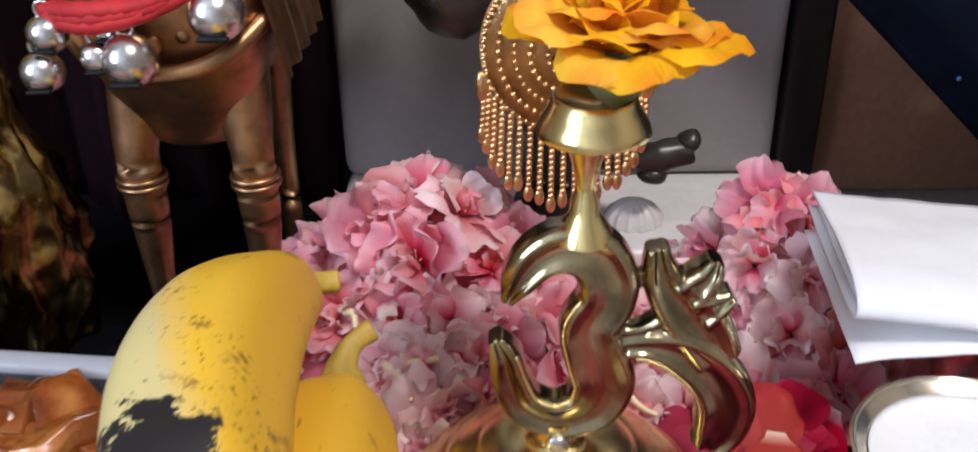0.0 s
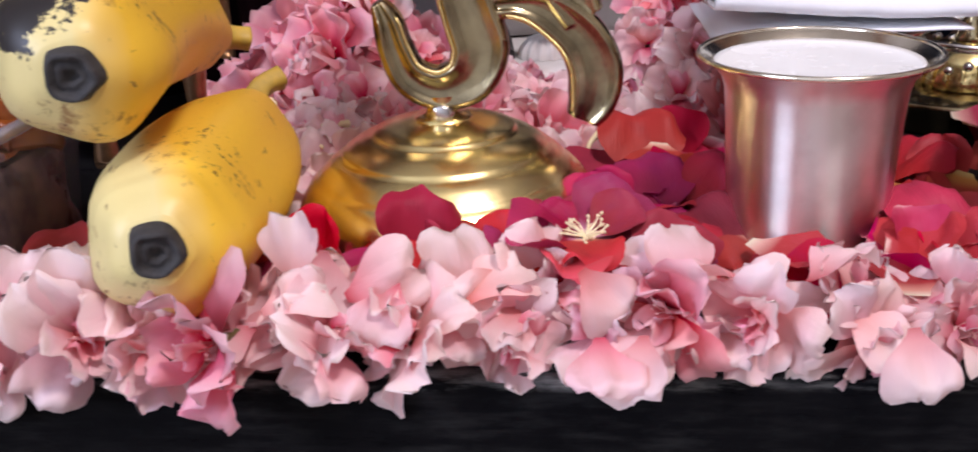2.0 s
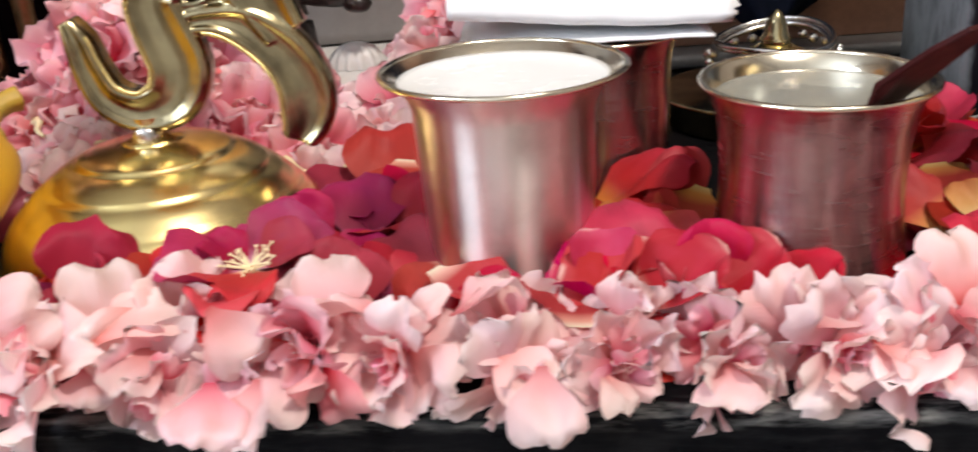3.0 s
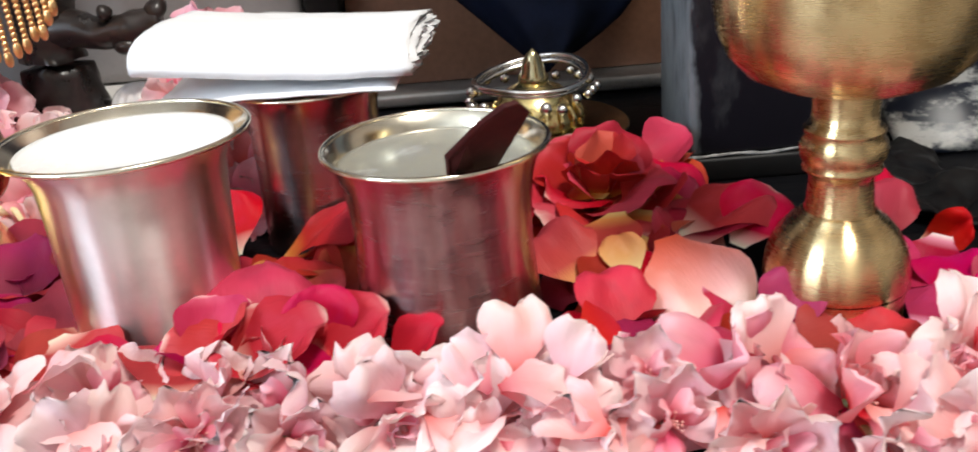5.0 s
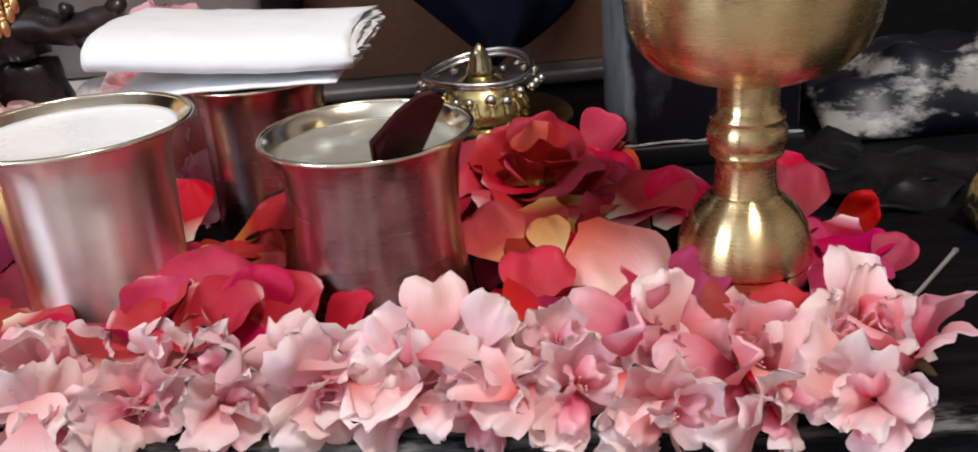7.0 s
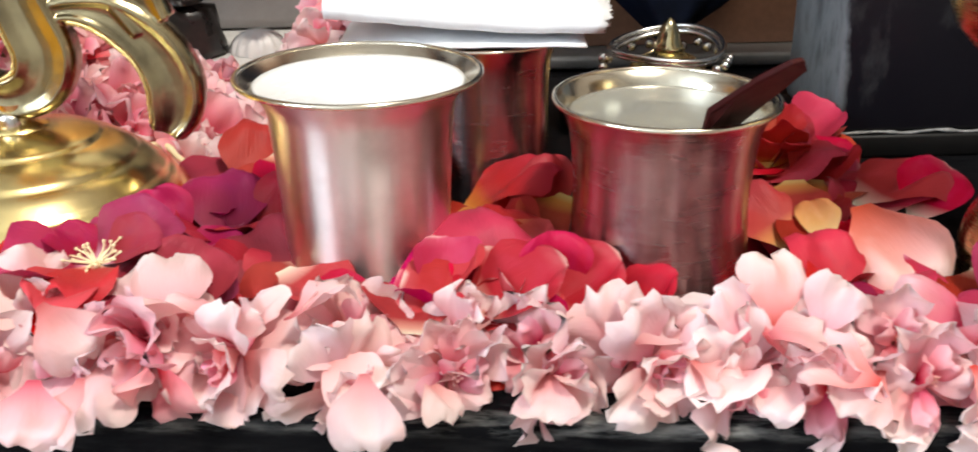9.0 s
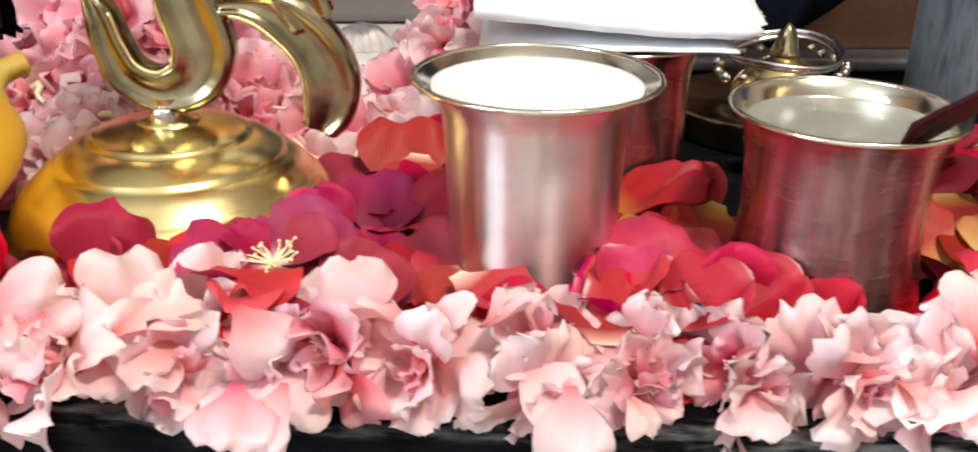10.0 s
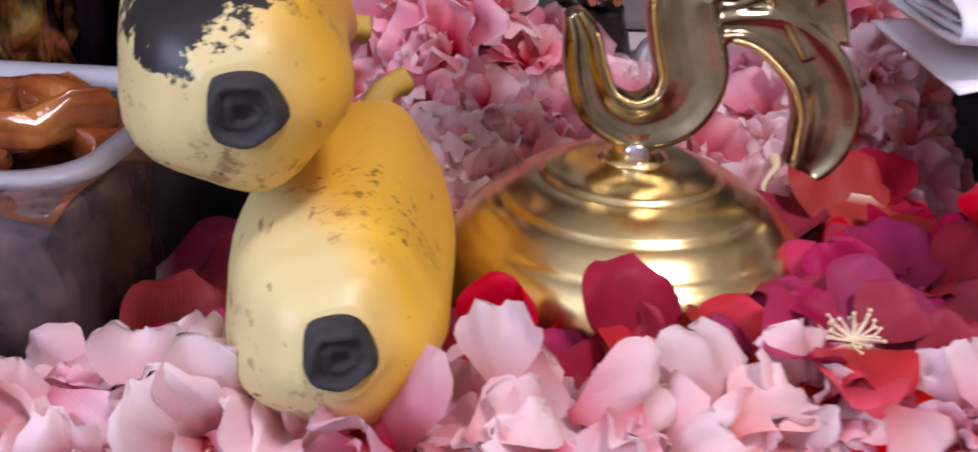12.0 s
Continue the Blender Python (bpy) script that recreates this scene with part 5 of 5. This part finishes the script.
def build_loose_pink():
    """Single petals that dropped off the garland: some fill its gaps, some hang over the slab's edge."""
    rnd = random.Random(64)
    for k in range(44):
        p = on_edge(rnd.uniform(-0.17, 0.28), rnd.uniform(0.000, 0.020), 0)
        p.z = rnd.uniform(0.006, 0.022 if p.x < 0.19 else 0.014)
        face = Vector((rnd.uniform(-0.8, 0.8), rnd.uniform(-1.2, 0.0), rnd.uniform(0.2, 1))).normalized()
        loose_pink(k, Matrix.Translation(p) @ face.to_track_quat("Z", "Y").to_matrix().to_4x4() @ pose(0, 0, 0, 0, 0, rnd.uniform(0, 360)) @ pose(0, -0.008, 0))
    for k in range(20):
        p = on_edge(-0.165 + 0.0223 * k + rnd.uniform(-0.006, 0.006), rnd.uniform(0.001, 0.008), rnd.uniform(0.008, 0.014))
        loose_pink(k + 3, Matrix.Translation(p) @ pose(0, 0, 0, rnd.uniform(-46, -8), rnd.uniform(-30, 30), 180 + rnd.uniform(-55, 55)) @ Matrix.Scale(rnd.uniform(0.7, 0.95), 4), "pale pink petal drooping over the slab's edge")
    # petals that catch the eye: tall ones, one lying across, drooping ones
    for k, m in ((5, pose(0.1930, 0.1130, 0.0170, 66, 4, 6) @ Matrix.Scale(0.85, 4)), (2, pose(0.2010, 0.1110, 0.0150, 64, 10, -34) @ Matrix.Scale(0.8, 4)), (4, pose(0.1870, 0.1110, 0.0150, 52, -14, 44) @ Matrix.Scale(0.8, 4)), (7, pose(0.1890, 0.1060, 0.0190, 8, 10, -78) @ Matrix.Scale(0.8, 4)), (0, pose(0.1100, 0.1040, 0.0150, -40, 8, 168)), (3, pose(0.0470, 0.1060, 0.0150, -36, -6, 186)), (6, pose(0.0560, 0.1060, 0.0150, -42, 12, 150)), (7, pose(0.0690, 0.1240, 0.0150, 58, 0, 10)), (2, pose(0.0820, 0.1200, 0.0190, 14, 16, 86)), (6, pose(0.0930, 0.1190, 0.0190, 12, -18, -70)), (4, pose(-0.0180, 0.1260, 0.0200, 60, -8, -14)), (0, pose(-0.0240, 0.1180, 0.0180, 30, 20, -60)), (1, pose(-0.0790, 0.1290, 0.0140, 70, 6, 12)), (5, pose(-0.0720, 0.1270, 0.0130, 52, -10, -30)), (7, pose(0.0200, 0.1210, 0.0170, 30, 10, -50)), (3, pose(0.2440, 0.1130, 0.0150, 60, -6, 30))):
        loose_pink(k, m)


build_loose_pink()


def heap_height(x, y):
    """Height of the heap of blossoms behind the holder."""
    h = 0.050 * math.exp(-((x + 0.030) / 0.040) ** 2 - ((y - 0.312) / 0.038) ** 2)
    h += 0.052 * math.exp(-((x - 0.098) / 0.022) ** 2 - ((y - 0.300) / 0.036) ** 2)
    h += 0.020 * math.exp(-((x - 0.030) / 0.060) ** 2 - ((y - 0.285) / 0.040) ** 2)
    h += 0.012 * math.exp(-((x + 0.020) / 0.040) ** 2 - ((y - 0.245) / 0.030) ** 2)
    return h


def build_heap():
    rnd = random.Random(33)
    placed = []
    tries = 0
    while len(placed) < 66 and tries < 6000:
        tries += 1
        x, y = rnd.uniform(-0.095, 0.122), rnd.uniform(0.222, 0.352)
        h = heap_height(x, y)
        if h < 0.007 or (x - 0.0148) ** 2 + (y - 0.197) ** 2 < 0.046 ** 2 or (x - 0.14) ** 2 + (y - 0.235) ** 2 < 0.031 ** 2:
            continue
        if x < -0.03 and y < 0.275 and h < 0.03:
            if x < -0.038:
                continue
        if x > -0.072 and y > 0.318 and h < 0.034:
            continue
        if any((x - a) ** 2 + (y - b) ** 2 < 0.0125 ** 2 for a, b in placed):
            continue
        placed.append((x, y))
        e = 0.004
        g = Vector((heap_height(x - e, y) - heap_height(x + e, y), heap_height(x, y - e) - heap_height(x, y + e), 2 * e)).normalized()
        face = (g + Vector((rnd.uniform(-0.6, 0.6), rnd.uniform(-0.9, 0.2), rnd.uniform(0, 0.4)))).normalized()
        m = Matrix.Translation((x, y, max(h - 0.006, 0.004))) @ face.to_track_quat("Z", "Y").to_matrix().to_4x4() @ pose(0, 0, 0, 0, 0, rnd.uniform(0, 360)) @ Matrix.Scale(rnd.uniform(0.85, 1.1), 4)
        put_flower(rnd.randrange(2, 7), m, "pink flower in the heap behind the brass holder", "heaped flowers")
    # core of the heap, older blossoms under the visible ones
    rows = []
    for i in range(46):
        x = -0.10 + 0.225 * i / 45
        rows.append([(x, y, max(heap_height(x, y) * 0.72 - 0.003, -0.001) + 0.002 * noise.noise(Vector((x * 200, y * 200, 0)))) for y in [0.222 + 0.135 * j / 29 for j in range(30)]])
    bm = bmesh.new()
    add_grid(bm, rows)
    bmesh.ops.delete(bm, geom=[f for f in bm.faces if f.calc_center_median().z < 0.0005], context="FACES")
    solo("flower_heap_core", bm, PINK_DEEP, Matrix.Identity(4), "packed deep pink petals under the heaped flowers", "petals", kind="stuff")


build_heap()

ROSE_PETALS = (("crimson", CRIMSON), ("magenta", MAGENTA), ("scarlet", SCARLET), ("rosy", ROSY), ("blush", BLUSH), ("cream", CREAM_PETAL))
LOOSE = {}
for key, mat in ROSE_PETALS:
    LOOSE[key] = [petal_mesh("rose_petal", (0.0270, 0.0245, 0.0285, 0.0230, 0.0260)[k], (0.0148, 0.0138, 0.0142, 0.0122, 0.0112)[k], (0.34, 0.55, 0.16, 0.75, 0.42)[k], (-0.16, 0.14, -0.05, 0.22, 0.05)[k], 0.20, 0.05, mat, 40 + k * 3.3, (0.04, 0.0, 0.08, 0.02, 0.3)[k], 12, 12, 0.22, 0.30, (0.30, 0.12, 0.42, 0.05, 0.20)[k], 0.58) for k in range(5)]
SAY = {"crimson": "crimson rose petal strewn on the slab", "magenta": "magenta rose petal strewn on the slab", "scarlet": "orange-red rose petal with a yellow base on the slab", "rosy": "rose-pink petal with a pale rim on the slab", "blush": "coral rose petal with a whitish edge on the slab", "cream": "pale orange rose petal on the slab"}


def loose(key, m, k):
    ob = new("rose_petal", LOOSE[key][k % 5])
    ob.matrix_basis = m
    return tagged(ob, SAY[key], "petal", "strewn rose petals")


CUPS = ((0.1073, 0.1662, 0.0205), (0.1788, 0.1620, 0.0245), (0.14, 0.235, 0.0195), (0.2712, 0.155, 0.0165), (0.0138, 0.197, 0.042), (0.208, 0.302, 0.038), (0.2905, 0.281, 0.033))


def build_strewn():
    """The bed of petals: laid in overlapping layers, each a little tilted."""
    rnd = random.Random(77)
    # x0, x1, y0, y1, colours, count, highest
    fields = ((-0.030, 0.080, 0.138, 0.158, ("crimson", "magenta", "crimson"), 30, 0.010), (0.050, 0.092, 0.155, 0.235, ("crimson", "magenta", "crimson"), 30, 0.012), (0.085, 0.200, 0.132, 0.146, ("crimson", "rosy", "magenta"), 22, 0.011), (0.118, 0.165, 0.160, 0.250, ("scarlet", "crimson", "scarlet", "scarlet"), 30, 0.008), (0.190, 0.255, 0.165, 0.255, ("scarlet", "crimson", "scarlet", "rosy"), 38, 0.010), (0.195, 0.258, 0.130, 0.160, ("crimson", "magenta", "scarlet"), 14, 0.006), (0.286, 0.299, 0.140, 0.195, ("magenta", "crimson", "magenta"), 7, 0.003), (-0.085, -0.035, 0.134, 0.150, ("crimson", "magenta"), 8, 0.006), (-0.085, -0.070, 0.15, 0.20, ("crimson", "magenta"), 6, 0.01))
    k = 0
    for x0, x1, y0, y1, keys, count, top in fields:
        for _ in range(count):
            x, y = rnd.uniform(x0, x1), rnd.uniform(y0, y1)
            if any((x - a) ** 2 + (y - b) ** 2 < (r + 0.005) ** 2 for a, b, r in CUPS):
                continue
            face = Vector((rnd.uniform(-0.4, 0.4), rnd.uniform(-0.5, 0.15), 1)).normalized()
            m = Matrix.Translation((x, y, 0.0045 + rnd.uniform(0, top))) @ face.to_track_quat("Z", "Y").to_matrix().to_4x4() @ pose(0, 0, 0, 0, 0, rnd.uniform(0, 360)) @ pose(0, -0.013, 0) @ Matrix.Scale(rnd.uniform(0.72, 0.95), 4)
            loose(keys[k % len(keys)], m, rnd.randrange(5))
            k += 1


build_strewn()

# petals that stand out singly: foot place, tilt up, lean, turn, size, shape
for key, (x, y, z), (rx, ry, rz), s, k in (
        ("crimson", (0.0060, 0.1500, 0.0120), (74, 14, 10), 0.86, 0), ("crimson", (-0.0200, 0.1490, 0.0110), (70, 8, -24), 0.85, 4), ("crimson", (-0.0080, 0.1460, 0.0080), (40, -30, 70), 0.85, 2),
        ("magenta", (0.0110, 0.1480, 0.0110), (62, -24, -22), 0.66, 4), ("crimson", (0.0200, 0.1470, 0.0120), (30, 10, -66), 0.8, 1),
        ("crimson", (0.0730, 0.2120, 0.0080), (52, 4, 2), 1.12, 2), ("crimson", (0.0860, 0.2260, 0.0100), (60, 0, -10), 0.9, 3),
        ("crimson", (0.0880, 0.1500, 0.0090), (34, -14, 24), 0.95, 2), ("crimson", (0.0780, 0.1440, 0.0080), (22, 10, -50), 0.95, 0), ("magenta", (0.0700, 0.1700, 0.0140), (50, 4, 4), 0.90, 0), ("magenta", (0.0620, 0.1660, 0.0140), (44, -20, 30), 0.85, 4), ("magenta", (0.0800, 0.1720, 0.0120), (58, 24, -30), 0.85, 2), ("magenta", (0.0480, 0.1620, 0.0120), (36, 0, 12), 0.95, 2),
        ("crimson", (0.0380, 0.1300, 0.0120), (16, -4, 8), 1.0, 2), ("crimson", (0.0660, 0.1330, 0.0120), (28, 12, -8), 0.9, 1),
        ("scarlet", (0.1300, 0.1960, 0.0080), (34, -6, -82), 1.25, 2), ("scarlet", (0.1560, 0.1900, 0.0080), (56, -16, -20), 0.9, 4), ("cream", (0.1330, 0.1690, 0.0080), (66, 6, 6), 0.62, 3), ("scarlet", (0.1430, 0.1620, 0.0070), (28, 4, 10), 0.85, 1), ("rosy", (0.1160, 0.2060, 0.0080), (58, -8, 10), 0.9, 0),
        ("rosy", (0.1180, 0.1330, 0.0110), (26, -8, -50), 1.1, 4), ("rosy", (0.1300, 0.1310, 0.0120), (24, 14, -72), 1.15, 4), ("rosy", (0.1460, 0.1340, 0.0110), (26, 20, -60), 1.05, 4), ("magenta", (0.1520, 0.1370, 0.0110), (58, -6, 8), 0.72, 1), ("rosy", (0.1280, 0.1380, 0.0110), (44, 0, 14), 0.8, 3), ("crimson", (0.1640, 0.1330, 0.0080), (36, 6, -70), 0.8, 4),
        ("blush", (0.2340, 0.1720, 0.0180), (-18, 6, 196), 1.15, 2), ("cream", (0.2250, 0.1660, 0.0100), (36, -10, 10), 0.62, 4), ("scarlet", (0.2140, 0.1660, 0.0100), (36, -15, 30), 0.85, 2), ("crimson", (0.2190, 0.1420, 0.0060), (46, 4, 12), 0.80, 2), ("magenta", (0.2530, 0.1370, 0.0060), (44, 14, -16), 0.80, 4), ("crimson", (0.2520, 0.1280, 0.0060), (14, 6, -74), 0.9, 0), ("crimson", (0.2680, 0.1270, 0.0050), (12, -10, -50), 0.7, 1),
        ("rosy", (0.2420, 0.1950, 0.0090), (22, 0, -78), 1.15, 2), ("rosy", (0.2560, 0.1850, 0.0080), (34, 12, -40), 0.85, 1),
        ("magenta", (0.2840, 0.1380, 0.0060), (18, -16, -62), 0.85, 2), ("magenta", (0.2980, 0.1520, 0.0050), (28, -10, -34), 0.75, 0), ("crimson", (0.3040, 0.1500, 0.0050), (34, 16, -50), 0.62, 4), ("crimson", (0.3060, 0.1840, 0.0050), (76, 58, -30), 0.62, 4), ("rosy", (0.2960, 0.1920, 0.0070), (62, 0, 8), 0.8, 0), ("crimson", (0.2900, 0.1800, 0.0060), (50, 6, -20), 0.9, 2),
        ("crimson", (-0.0790, 0.1480, 0.0060), (66, 16, 20), 0.95, 0), ("magenta", (-0.0700, 0.1460, 0.0060), (70, -10, -12), 0.75, 1)):
    loose(key, pose(x, y, z, rx, ry, rz) @ Matrix.Scale(0.88 * s, 4), k)

# whole roses lying among the petals
def build_open_rose():
    """A spent rose: its petals lie flat round a tuft of bare stamens."""
    rnd = random.Random(31)
    ob = thing("rose", pose(0.0480, 0.1440, 0.0205, 7, 3, 0), "open magenta rose with bare pale stamens", "rose")
    for w, (n, tilt, size, dz) in enumerate(((6, -14, 1.0, -0.0030), (5, 2, 0.86, 0.0), (3, 16, 0.62, 0.0012))):
        for k in range(n):
            p = part("petal", LOOSE["crimson" if (k + w) % 3 == 0 else "magenta"][(k + 2 * w) % 5], None, ob)
            p.matrix_basis = pose(0, 0, dz + rnd.uniform(-0.0006, 0.0006), 0, 0, 360 * k / n + 25 * w + rnd.uniform(-12, 12)) @ pose(0, 0.001, 0, tilt + rnd.uniform(-6, 6), rnd.uniform(-8, 8), 0) @ Matrix.Scale(size * rnd.uniform(0.88, 1.0), 4)
    stamens(ob, rnd, 26, 0.0064, 0.0008, 5.0)


build_open_rose()
r2 = rose(4, (ROSY, CRIMSON), 0.022, 0.014, 4, 14, "rose-pink rose head lying beside the cups", centre=False)
r2.matrix_basis = pose(0.1370, 0.1400, 0.0070, 26, 14, 0) @ Matrix.Diagonal((1, 1, 0.7, 1))
r3 = rose(5, (ROSY, CRIMSON, SCARLET), 0.031, 0.018, 5, 10, "large red rose head with yellowish petal bases", centre=False)
r3.matrix_basis = pose(0.2240, 0.2250, 0.0060, 14, -6, 40) @ Matrix.Diagonal((1, 1, 0.85, 1))
r4 = rose(6, (MAGENTA, CRIMSON), 0.022, 0.012, 4, 12, "dark magenta rose head beside the milk cup", centre=False)
r4.matrix_basis = pose(0.0690, 0.1800, 0.0060, 14, -10, 80) @ Matrix.Diagonal((1, 1, 0.85, 1))


def build_yellow_rose():
    ob = rose(9, (YELLOW,), 0.0198, 0.024, 6, 26, "fresh yellow-orange rose set in the holder's cup", "yellow_rose", False)
    ob.matrix_basis = pose(0.0250, 0.197, 0.1412, 4, 4, 10) @ Matrix.Diagonal((1.05, 1.05, 0.85, 1))
    for k in range(4):
        p = part("sepal", petal_mesh("sepal", 0.017, 0.0045, 0.3, 0.2, 0.1, 0.0, STEM_GREEN, k, 0.4), None, ob, "green sepal")
        p.matrix_basis = pose(0, 0, -0.006, 14, 0, 90 * k + 20)
    part("hip", lathe([(0.003, -0.012), (0.0055, -0.009), (0.0065, -0.006), (0.005, -0.002)], 20), STEM_GREEN, ob)


build_yellow_rose()


def build_bits():
    bm = tube([(0.2895, 0.1120, 0.012, 0.8), (0.2960, 0.1150, 0.0165, 0.8), (0.3060, 0.1190, 0.0245, 1.0), (0.3070, 0.1194, 0.0254, 1.4)], 0.00055, 8)
    solo("twig", bm, TWIG, Matrix.Identity(4), "thin grey twig sticking out of the garland", "twig")
    rnd = random.Random(12)
    for k, (x, y, z) in enumerate(((-0.045, 0.262, 0.022), (-0.036, 0.248, 0.020), (0.058, 0.232, 0.012), (0.048, 0.238, 0.010), (0.135, 0.176, 0.010), (-0.028, 0.236, 0.018))):
        bm = tube([(0, 0, 0, 0.6), (0.006, 0.001, 0.001, 0.8), (0.013, -0.001, 0.002, 1.1), (0.018, 0.0, 0.001, 1.7), (0.021, 0.0, 0.0, 1.2)], 0.0011, 8)
        solo("flower_stalk", bm, STAMEN, pose(x, y, z, 0, rnd.uniform(-15, 15), rnd.uniform(0, 180)), "short yellowish flower stalk among the petals", "stalk", "flower stalks")


build_bits()
